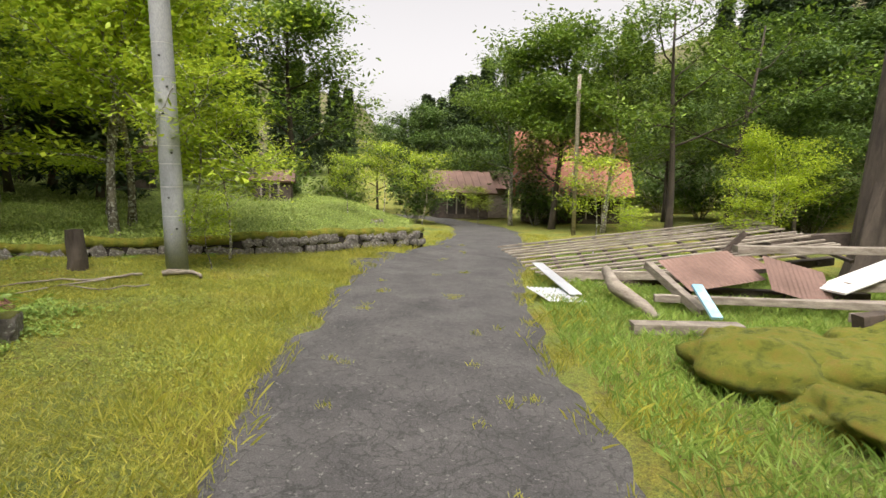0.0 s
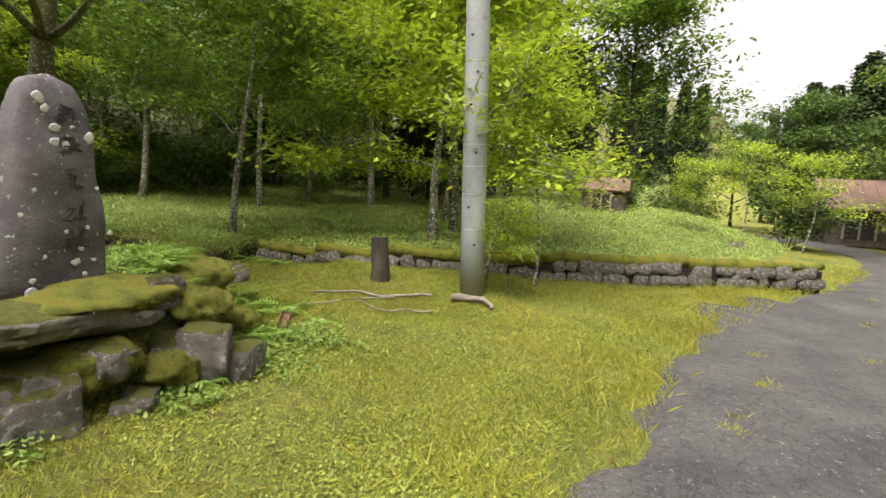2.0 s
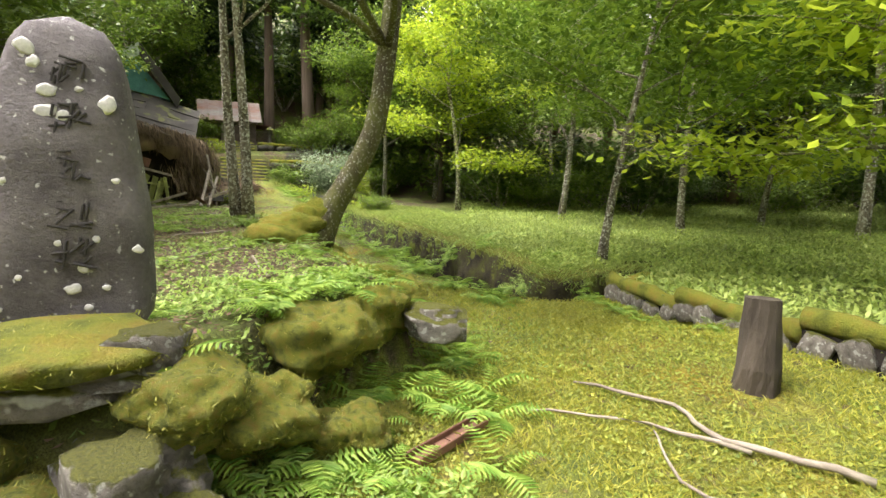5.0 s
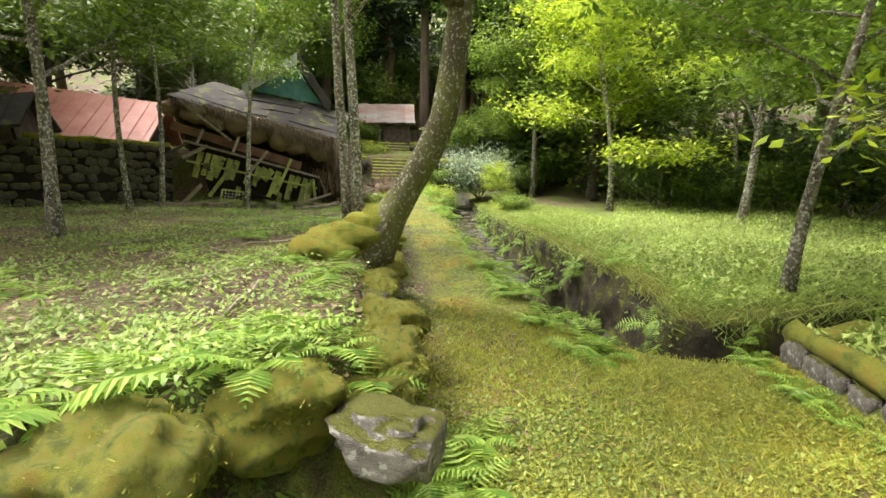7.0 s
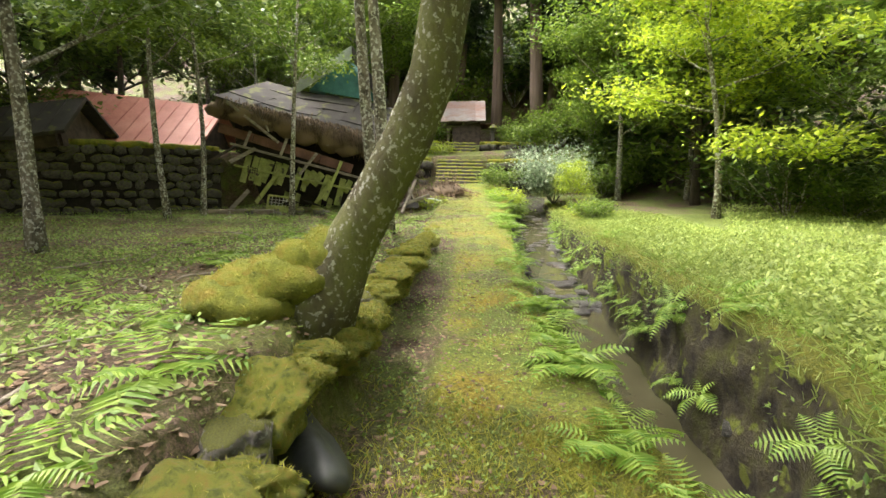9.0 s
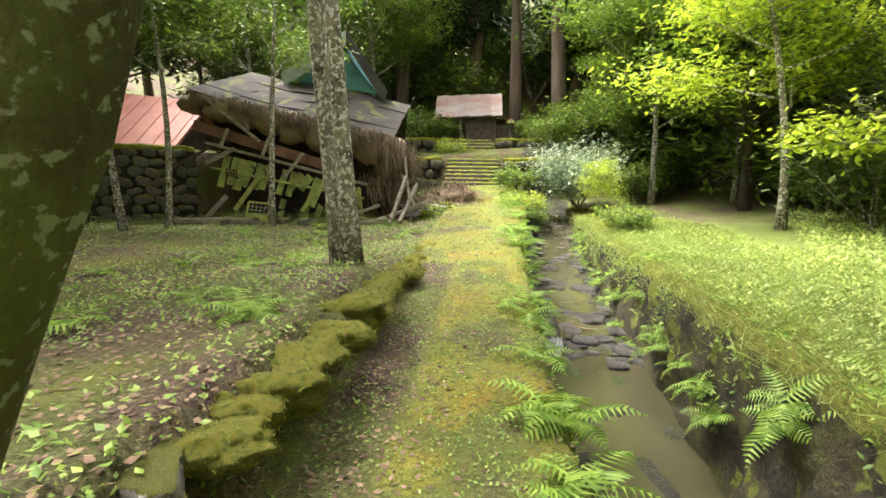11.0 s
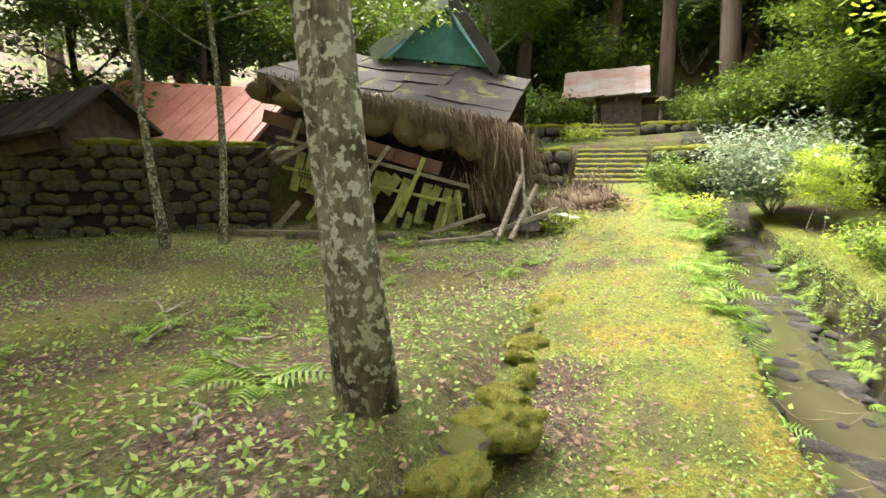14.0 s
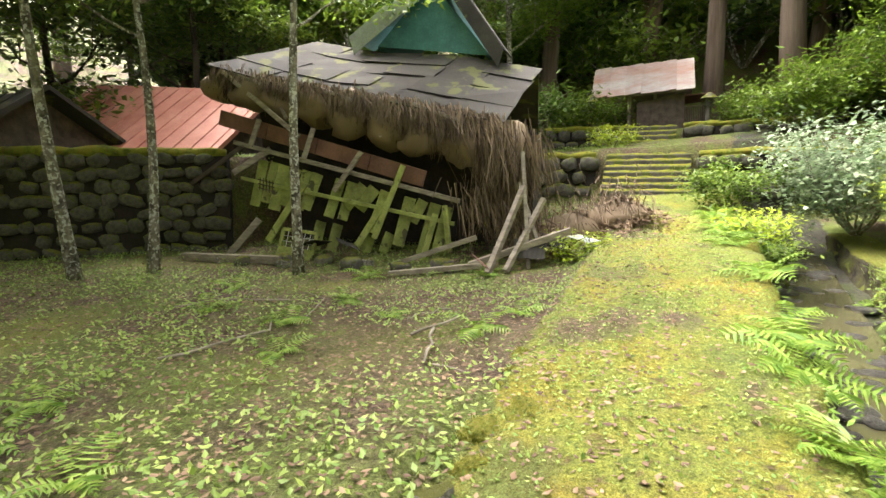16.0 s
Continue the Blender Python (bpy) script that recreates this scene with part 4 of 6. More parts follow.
# ---- pole, stump, shed, far farmhouse ----
def utility_pole():
    x, y = -4.38, 8.1
    e = thing("utility_pole", Matrix.Translation((x, y, gz(x, y) - 0.05)) @ pose(0, 0, 0, 3.2, -0.6, 0), "grey concrete utility pole with wire bands", "utility pole")
    g = Geo()
    tube(g, [(0, 0, 0.9 * i) for i in range(14)], [0.168 - 0.0042 * i for i in range(14)], 32)
    part("shaft", g, M_CONCRETE, e, smooth=True)
    for z in (0.95, 1.42, 1.78, 2.06, 2.5, 2.62, 3.1, 3.6, 4.2):
        b = Geo()
        r = 0.170 - 0.0042 * z / 0.9
        tube(b, [(0, 0, z - 0.006), (0, 0, z + 0.006)], [r, r], 32)
        part("band", b, M_STEEL, e, "galvanised wire band")
    for k, z in enumerate((0.75, 1.25, 1.95, 2.55, 2.95, 3.4)):
        b = Geo()
        a = -0.9 - 0.5 * (k % 2)
        r = 0.165 - 0.0042 * z / 0.9
        tube(b, [(math.cos(a) * (r - 0.02), math.sin(a) * (r - 0.02), z), (math.cos(a) * (r + 0.015), math.sin(a) * (r + 0.015), z)], [0.018, 0.018], 8)
        part("step_hole", b, M_RUBBER, e, "dark step-bolt hole")


utility_pole()
g = Geo()
rng = np.random.default_rng(31)
tube(g, [(0, 0, -0.1), (0.01, 0, 0.15), (-0.02, 0.01, 0.4), (-0.03, 0.01, 0.62)], [0.15, 0.135, 0.12, 0.11], 14, rng, 0.12)
s = part("stone_post", g, M_BARK_DARK, smooth=False)
s.location = (-5.67, 7.6, gz(-5.67, 7.6))
tagged(s, "short dark weathered post standing in the grass", "post")


def stick(name, pts, r, mat=M_WOOD, label="fallen grey stick on the grass", group="fallen sticks"):
    g = Geo()
    rng2 = np.random.default_rng(int(abs(pts[0][0] * 97 + pts[0][1] * 31)))
    out = []
    for (x0, y0), (x1, y1) in zip(pts, pts[1:]):
        for i in range(4):
            t = i / 4
            x, y = x0 + (x1 - x0) * t + rng2.normal(0, 0.012), y0 + (y1 - y0) * t + rng2.normal(0, 0.012)
            out.append((x, y, gz(x, y) + r + 0.015 + abs(rng2.normal(0, 0.01))))
    x, y = pts[-1]
    out.append((x, y, gz(x, y) + r))
    tube(g, out, [r * (1 - 0.6 * i / len(out)) for i in range(len(out))], 7, rng2, 0.12)
    return tagged(part(name, g, mat, smooth=True), label, "stick", group)


stick("branch", [(-4.3, 7.5), (-3.95, 7.75), (-3.75, 7.6)], 0.05, label="thick crooked branch at the pole's foot")
stick("branch", [(-4.6, 7.5), (-5.0, 7.0), (-5.4, 6.9), (-5.8, 6.4)], 0.022)
stick("branch", [(-4.9, 7.1), (-5.3, 6.5), (-5.4, 6.0)], 0.014)
stick("branch", [(-4.2, 7.0), (-4.7, 6.6), (-5.2, 6.7)], 0.012)
stick("branch", [(-0.25, 2.3), (0.0, 2.62), (0.08, 3.0), (0.18, 3.35)], 0.012, label="thin curved twig on the asphalt")
stick("branch", [(-0.6, 2.75), (-0.35, 2.85)], 0.008, label="thin twig on the asphalt")
for i in range(24):
    a, b, an, L = rng.uniform(-2, 11), rng.uniform(-6.5, -1.9), rng.uniform(0, 6.28), rng.uniform(0.3, 1.1)
    x, y = xy(a, b)
    stick("branch", [(x, y), (x + L * math.cos(an), y + L * math.sin(an)), (x + L * 1.4 * math.cos(an + 0.3), y + L * 1.4 * math.sin(an + 0.3))], rng.uniform(0.008, 0.02),
          label="thin dead branch on the mossy ground")
g = Geo()
for i in range(6):
    beam(g, (0.0, -0.3 + i * 0.1, 0.03), (0.0, -0.3 + i * 0.1 + 0.09, 0.03), 0.15, 0.02)
beam(g, (-0.075, -0.32, 0.05), (-0.075, 0.34, 0.05), 0.02, 0.06)
beam(g, (0.075, -0.32, 0.05), (0.075, 0.34, 0.05), 0.02, 0.06)
o = part("broken_trough", g, M_BAND)
o.matrix_basis = Matrix.Translation((-4.95, 5.5, gz(-4.95, 5.5))) @ pose(0, 0, 0, 0, 0, 50) @ Matrix.Diagonal((0.6, 0.9, 0.8, 1))
tagged(o, "broken rust-brown tray lying in the grass", "debris")
# black bag beside the leaning tree
o = part("plastic_bundle", rock_mesh("plastic_bundle", M_RUBBER, 5, (0.42, 0.16, 0.13), 3, 0.35), None)
o.matrix_basis = Matrix.Translation((-8.3, 4.3, gz(-8.3, 4.3) + 0.08)) @ pose(0, 0, 0, 0, 0, 60)
tagged(o, "black plastic bundle under twigs by the tree", "debris")


def gable_house(name, m, w, d, h, rise, mat_wall, mat_roof, label, over=0.4, windows=()):
    """A plain house: walls, two roof slopes with thickness, framed boards coloured as shaded openings."""
    e = thing(name, m, label, "house")
    g = Geo()
    for sx, sy, px, py in ((w, 0.15, 0, -d / 2), (w, 0.15, 0, d / 2)):
        box(g, pose(px, py, h / 2), sx, sy, h)
    for px in (-w / 2, w / 2):
        box(g, pose(px, 0, h / 2), 0.15, d - 0.16, h)
        g.add([(px, -d / 2, h), (px, d / 2, h), (px, 0, h + rise)], [[0, 1, 2]])
    part("wall", g, mat_wall, e)
    ang = math.degrees(math.atan2(rise, d / 2))
    L = math.hypot(d / 2 + over, rise * (d / 2 + over) / (d / 2))
    for s in (-1, 1):
        r = Geo()
        c = Vector((0, s * (d / 2 + over) / 2, h + rise - rise * (d / 2 + over) / d + 0.06))
        box(r, Matrix.Translation(c) @ pose(0, 0, 0, -s * ang, 0, 0), w + 2 * over, L, 0.1)
        slope = part("roof", r, mat_roof, e)
        for k in range(int((w + 2 * over) / 0.5)):
            rib = Geo()
            box(rib, Matrix.Translation(c) @ pose(0, 0, 0, -s * ang, 0, 0) @ pose(-w / 2 - over + 0.3 + k * 0.5, 0, 0.06), 0.04, L, 0.03)
            part("rib", rib, mat_roof, slope)
    for px, pz, ww, hh in windows:
        o = Geo()
        # thin board on the wall, its near-black colour stands for the shade indoors
        box(o, pose(px, -d / 2 - 0.085, pz), ww, 0.03, hh)
        p = part("opening", o, M_SHADE, e, "near-black board coloured as a shaded open front")
        f = Geo()
        for sx in (-ww / 2, 0, ww / 2):
            box(f, pose(px + sx, -d / 2 - 0.11, pz), 0.08, 0.06, hh)
        box(f, pose(px, -d / 2 - 0.11, pz + hh / 2), ww + 0.1, 0.07, 0.08)
        part("frame", f, M_WOOD, p)
    return e


gable_house("farmhouse", pose(8.0, 33.0, 0.1, 0, 0, -8), 5.6, 6.5, 2.3, 3.4, M_WOOD_DARK, M_REDROOF, "old farmhouse with a steep faded red roof", 0.7,
            [(-1.6, 1.1, 1.8, 1.6), (0.9, 1.1, 1.8, 1.6)])
gable_house("farm_annex", pose(0.9, 33.6, 0.1, 0, 0, 12), 3.2, 3.2, 1.9, 1.1, M_WOOD_DARK, M_BROWNROOF, "weathered annex with a brown tin roof", 0.5, [(-0.5, 0.9, 1.2, 1.2)])
gable_house("farm_annex", pose(2.6, 36.0, 0.1, 0, 0, 12), 3.0, 3.0, 2.2, 1.0, M_WOOD, M_BROWNROOF, "weathered annex with a brown tin roof", 0.4)
gable_house("garden_shed", pose(-8.6, 25.0, gz(-8.6, 25.0), 0, 0, 15), 1.7, 1.5, 1.0, 0.45, M_WOOD_DARK, M_BROWNROOF, "small dark shed with a rusty roof in the field", 0.2, [(-0.1, 0.5, 0.8, 0.7)])
gable_house("garden_shed", pose(-16.5, 25.5, gz(-16.5, 25.5), 0, 0, 20), 2.6, 2.0, 1.6, 0.6, M_WOOD_DARK, M_BROWNROOF, "dark shed with a rusty roof under trees", 0.3)
for x, y, s in ((-2.6, 19.5, 0.3), (-7.4, 23.5, 0.18), (-10.2, 24, 0.15)):
    put_rock(ROCKS, 2, x, y, gz(x, y) + 0.08, s, 30, label="pale boulder in the field")


# ---- heap of broken timber beside the road ----
def timber(name, a, b, w, h, mat, label, cat="timber", group="broken timber"):
    g = Geo()
    beam(g, a, b, w, h)
    return tagged(part(name, g, mat), label, cat, group)


def roof_lattice():
    e = thing("roof_lattice", pose(4.6, 10.2, 0.42, 7, -7, -2), "collapsed grey roof lattice lying on the ground", "debris")
    rng2 = np.random.default_rng(9)
    for i in range(13):
        g = Geo()
        y = -1.5 + i * 0.27
        beam(g, (-2.6 - 0.06 * i, y + rng2.uniform(-0.05, 0.05), 0.05 + rng2.uniform(0, 0.04)), (3.0, y + 0.5 + rng2.uniform(-0.08, 0.08), 0.10), 0.06, 0.04)
        part("batten", g, M_WOOD, e)
    for i in range(10):
        g = Geo()
        x = -2.3 + i * 0.55
        beam(g, (x, -1.45, 0.0), (x + 0.25 + rng2.uniform(-0.1, 0.1), 2.1, 0.02), 0.07, 0.06)
        part("rafter", g, M_WOOD_DARK, e)
    g = Geo()
    beam(g, (-1.9, -1.62, -0.02), (2.4, -1.3, 0.0), 0.14, 0.14)
    part("beam", g, M_WOOD_DARK, e)


roof_lattice()
for a, b, w, h, m in (((2.0, 9.1, 0.1), (4.6, 8.3, 0.3), 0.16, 0.14, M_WOOD), ((3.0, 6.9, 0.16), (5.9, 6.2, 0.26), 0.12, 0.10, M_WOOD), ((3.2, 7.1, 0.1), (6.2, 6.7, 0.2), 0.16, 0.08, M_WOOD),
                      ((2.2, 5.6, 0.06), (3.4, 5.5, 0.10), 0.22, 0.12, M_WOOD), ((3.4, 6.3, 0.08), (3.3, 7.9, 0.5), 0.12, 0.12, M_WOOD), ((5.2, 8.8, 0.72), (8.2, 8.2, 0.82), 0.3, 0.12, M_WOOD),
                      ((4.6, 5.4, 0.28), (6.4, 5.9, 0.3), 0.16, 0.1, M_WOOD), ((5.0, 9.4, 0.2), (5.6, 9.2, 1.0), 0.1, 0.1, M_WOOD_DARK), ((3.8, 8.0, 0.05), (6.6, 7.6, 0.12), 0.18, 0.16, M_WOOD_DARK),
                      ((6.0, 10.8, 0.6), (8.5, 10.3, 0.85), 0.35, 0.3, M_WOOD_DARK), ((5.9, 7.2, 0.35), (7.8, 7.0, 0.45), 0.2, 0.14, M_WOOD), ((4.2, 4.9, 0.35), (4.5, 4.9, 0.4), 0.16, 0.16, M_WOOD_DARK)):
    timber("broken_beam", a, b, w, h, m, "weathered broken roof timber on the heap")
g = Geo()
rng = np.random.default_rng(4)
tube(g, [(2.75, 6.2, 0.05), (2.7, 6.6, 0.12), (2.55, 7.2, 0.25), (2.6, 7.8, 0.4)], [0.05, 0.09, 0.1, 0.08], 8, rng, 0.15)
tagged(part("log", g, M_WOOD, smooth=True), "pale peeled log leaning on the timber heap", "log")


def corrugated(name, m, w, l, mat, label, amp=0.012):
    g = Geo()
    n = int(w / 0.019)
    pts = [m @ Vector((-w / 2 + w * i / n, y, amp * math.sin(i * math.pi / 2 * 1.0) + (0.004 if k > 1 else 0))) for k, y in enumerate((-l / 2, l / 2)) for i in range(n + 1)]
    g.add([tuple(p) for p in pts], [[i, i + 1, n + 2 + i, n + 1 + i] for i in range(n)])
    ob = part(name, g, mat)
    so = ob.modifiers.new("thickness", 'SOLIDIFY')
    so.thickness = 0.004
    return tagged(ob, label, "roof sheet", "roof sheets")


corrugated("tin_sheet", pose(1.72, 7.35, 0.08, 4, 3, 15), 0.62, 0.8, M_TIN, "white corrugated tin sheet on the verge")
timber("tin_strip", (1.75, 9.1, 0.32), (2.0, 7.3, 0.1), 0.2, 0.02, M_TIN, "bent white tin strip on the verge", "roof sheet")
timber("blue_board", (3.35, 5.9, 0.12), (3.38, 6.5, 0.42), 0.14, 0.04, M_BLUE, "light blue painted board end")
timber("white_panel", (5.6, 7.1, 0.3), (7.0, 7.4, 0.75), 0.5, 0.03, M_WHITE, "dirty white panel in the heap", "panel")
for x, y, z, w, l, rx, ry, rz in ((4.3, 7.9, 0.45, 1.3, 0.9, 24, -8, 10), (5.3, 7.3, 0.4, 0.9, 0.8, 34, 14, -10), (4.9, 8.4, 0.5, 1.1, 0.5, 18, -4, 5)):
    corrugated("rusty_sheet", pose(x, y, z, rx, ry, rz), w, l, M_BROWNROOF, "buckled red-brown roof sheet on the heap", 0.004)
for i, (x, y, z, s) in enumerate(((3.0, 4.1, 0.05, 0.7), (3.8, 3.9, 0.1, 0.8), (3.0, 3.0, 0.02, 0.55), (4.4, 4.5, 0.15, 0.6), (3.4, 4.7, 0.1, 0.45), (4.6, 3.2, 0.1, 0.9))):
    put_rock(MOSSY, i, x, y, z, s, i * 60, "moss_mound", "yellow mossy mound at the roadside", group="moss mounds", sq=(1, 1, 0.65))
# dead trunk at the road side
g = Geo()
rng = np.random.default_rng(12)
tube(g, [(0, 0, -0.2), (0.05, 0, 0.6), (0.1, 0.05, 2.0), (0.2, 0.05, 4.5), (0.3, 0.1, 8.0), (0.35, 0.1, 10)], [0.75, 0.58, 0.5, 0.46, 0.4, 0.3], 16, rng, 0.14)
o = part("dead_trunk", g, M_BARK_DARK, smooth=False)
o.location = (8.6, 9.6, gz(8.6, 9.6))
tagged(o, "thick dark broken trunk with peeling bark", "tree")
g = Geo()
tube(g, [(5.5, 21.0, 0), (5.3, 20.6, 5.5), (5.27, 20.5, 6.5)], [0.09, 0.08, 0.07], 10)
tagged(part("wooden_pole", g, M_WOOD, smooth=True), "thin grey wooden pole beside the road", "pole")


# ---- stone walls, stone by stone ----
def stone_wall(name, line, z0f, z1f, size, meshes, label, moss, thick=0.25, gap=0.0):
    e = new(name)
    tagged(e, label, "wall", kind="structure")
    rng2 = np.random.default_rng(len(line) * 7 + int(abs(line[0][0])))
    core, cap = Geo(), Geo()
    for (x0, y0), (x1, y1) in zip(line, line[1:]):
        L = math.hypot(x1 - x0, y1 - y0)
        dx, dy = (x1 - x0) / L, (y1 - y0) / L
        nx, ny = dy, -dx
        ang = math.degrees(math.atan2(dy, dx))
        k = max(1, int(L / size))
        z0, z1 = z0f((x0 + x1) / 2, (y0 + y1) / 2), z1f((x0 + x1) / 2, (y0 + y1) / 2)
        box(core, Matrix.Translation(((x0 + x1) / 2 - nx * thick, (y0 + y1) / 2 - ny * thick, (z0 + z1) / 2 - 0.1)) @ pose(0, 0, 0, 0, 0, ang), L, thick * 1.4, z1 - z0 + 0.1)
        rowsn = max(1, int((z1 - z0) / (size * 0.75)))
        for r in range(rowsn):
            for i in range(k):
                t = (i + 0.5 + 0.5 * (r % 2) + rng2.uniform(-0.2, 0.2)) / k
                if not 0 <= t <= 1:
                    continue
                ob = new("stone", meshes[int(rng2.integers(len(meshes)))])
                zc = z0 + (r + 0.5) * (z1 - z0) / rowsn + rng2.uniform(-0.03, 0.03)
                s = size * 0.72
                ob.matrix_basis = Matrix.Translation((x0 + dx * L * t - nx * 0.06, y0 + dy * L * t - ny * 0.06, zc)) @ pose(0, 0, 0, 0, rng2.uniform(-25, 25), ang) @ Matrix.Diagonal(
                    (s * rng2.uniform(0.65, 1.3), s * 0.62, s * rng2.uniform(0.65, 1.15), 1))
                ob.parent = e
        if moss:
            m = max(2, int(L / 0.25))
            pts = [((x0 + dx * L * i / m) - nx * 0.12, (y0 + dy * L * i / m) - ny * 0.12, z1 + 0.02 + rng2.uniform(-0.02, 0.03)) for i in range(m + 1)]
            tube(cap, pts, [rng2.uniform(0.07, 0.12) for _ in pts], 9, rng2, 0.2)
    # near-black core: the shade in the gaps between stones is its colour
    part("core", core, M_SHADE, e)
    if moss:
        part("moss_cap", cap, M_MOSS, e, "thick yellow-green moss", smooth=True)
    return e


FW = [rock_mesh("field_stone", M_ROCK, 90 + i, (1, 0.8, 0.9), 2, 0.45, 0.68) for i in range(5)]
stone_wall("wall_field", WALL, lambda x, y: 0.16 if x > -7 else -0.35, lambda x, y: float(np.interp(x, [-9.2, -6.4, -4.1], [0.24, 0.42, 0.54])), 0.25, FW, "low stone field wall under thick moss", True)
stone_wall("wall_house", [(-9.0, -13.4), (-12.2, -11.6), (-14.5, -10.3), (-16.2, -9.3), (-17.9, -8.3)], lambda x, y: 0.25, lambda x, y: 2.35, 0.34, ROCKS_DARK,
           "tall dark dry stone wall with a mossy top", True)
stone_wall("wall_terrace", [xy(20.55, 0.35), xy(20.55, 3.9)], lambda x, y: 1.2, lambda x, y: 2.4, 0.5, ROCKS_DARK, "mossy dry stone terrace wall beside the steps", True)
stone_wall("wall_terrace_low", [xy(20.55, -5.5), xy(20.55, -2.3)], lambda x, y: 1.2, lambda x, y: 2.4, 0.5, ROCKS_DARK, "mossy dry stone terrace wall beside the steps", True)
stone_wall("wall_shrine", [xy(23.45, 0.0), xy(23.45, 4.5)], lambda x, y: 2.35, lambda x, y: 3.4, 0.45, ROCKS_DARK, "mossy terrace wall below the shrine", True)
stone_wall("wall_shrine_low", [xy(23.45, -6.0), xy(23.45, -2.0)], lambda x, y: 2.35, lambda x, y: 3.4, 0.45, ROCKS_DARK, "mossy terrace wall below the shrine", True)


def steps(a0, z0, z1, count, b0, b1, run):
    e = new("stone_steps")
    tagged(e, "mossy stone steps up to the shrine", "steps", kind="structure")
    ang = math.degrees(math.atan2(N_[1], N_[0]))
    for i in range(count):
        z = z0 + (z1 - z0) * (i + 1) / count
        x, y = xy(a0 + run * (i + 0.5), (b0 + b1) / 2)
        g = Geo()
        h = (z1 - z0) / count
        box(g, Matrix.Translation((x, y, z - h / 2 - 0.1)) @ pose(0, 0, 0, 0, 0, ang + 0.6 * (i % 3 - 1)), b1 - b0, run + 0.2, h + 0.2, 0.03)
        part("step", g, M_ROCK_DARK, e)
        m = Geo()
        xx, yy = xy(a0 + run * i + 0.06, (b0 + b1) / 2)
        tube(m, [(xx + N_[0] * q, yy + N_[1] * q, z - 0.015) for q in np.linspace((b0 - b1) / 2, (b1 - b0) / 2, 9)], [0.055 + 0.02 * math.sin(q * 3 + i) for q in range(9)], 7)
        part("moss_edge", m, M_MOSS, e, smooth=True)


steps(19.4, 1.3, 2.42, 7, -2.0, 0.15, 0.22)
steps(22.3, 2.42, 3.4, 6, -1.8, -0.2, 0.22)


# ---- collapsed thatched house ----
HM = Matrix(((-0.53, -0.85, 0, -19.26), (0.85, -0.53, 0, -5.6), (0, 0, 1, 0), (0, 0, 0, 1)))


def hbeam(name, a, b, w, h, mat, parent, label=""):
    g = Geo()
    beam(g, a, b, w, h)
    return part(name, g, mat, parent, label)


def panel(geo, p00, p10, p11, p01, t=0.03):
    """A sheet with thickness between four corners."""
    p = [Vector(q) for q in (p00, p10, p11, p01)]
    n = (p[1] - p[0]).cross(p[3] - p[0]).normalized() * t
    geo.add([tuple(q) for q in p] + [tuple(q + n) for q in p], [[3, 2, 1, 0], [4, 5, 6, 7], [0, 1, 5, 4], [1, 2, 6, 5], [2, 3, 7, 6], [3, 0, 4, 7]])


def strands(rng, a, b, count, length, down, width=0.012, jit=0.12):
    """Straw stalks hanging from the line a to b."""
    t = rng.uniform(0, 1, count)
    c = np.array(a) + np.outer(t, np.array(b) - np.array(a)) + rng.normal(0, jit, (count, 3))
    d = np.array(down) + rng.normal(0, 0.22, (count, 3))
    d /= np.linalg.norm(d, axis=1)[:, None]
    L = length * rng.uniform(0.4, 1.2, count)
    s = np.cross(d, rng.normal(0, 1, (count, 3)))
    s = s / np.linalg.norm(s, axis=1)[:, None] * width
    e = c + d * L[:, None]
    return np.stack([c - s, c + s, e + s * 0.4, e - s * 0.4], 1)


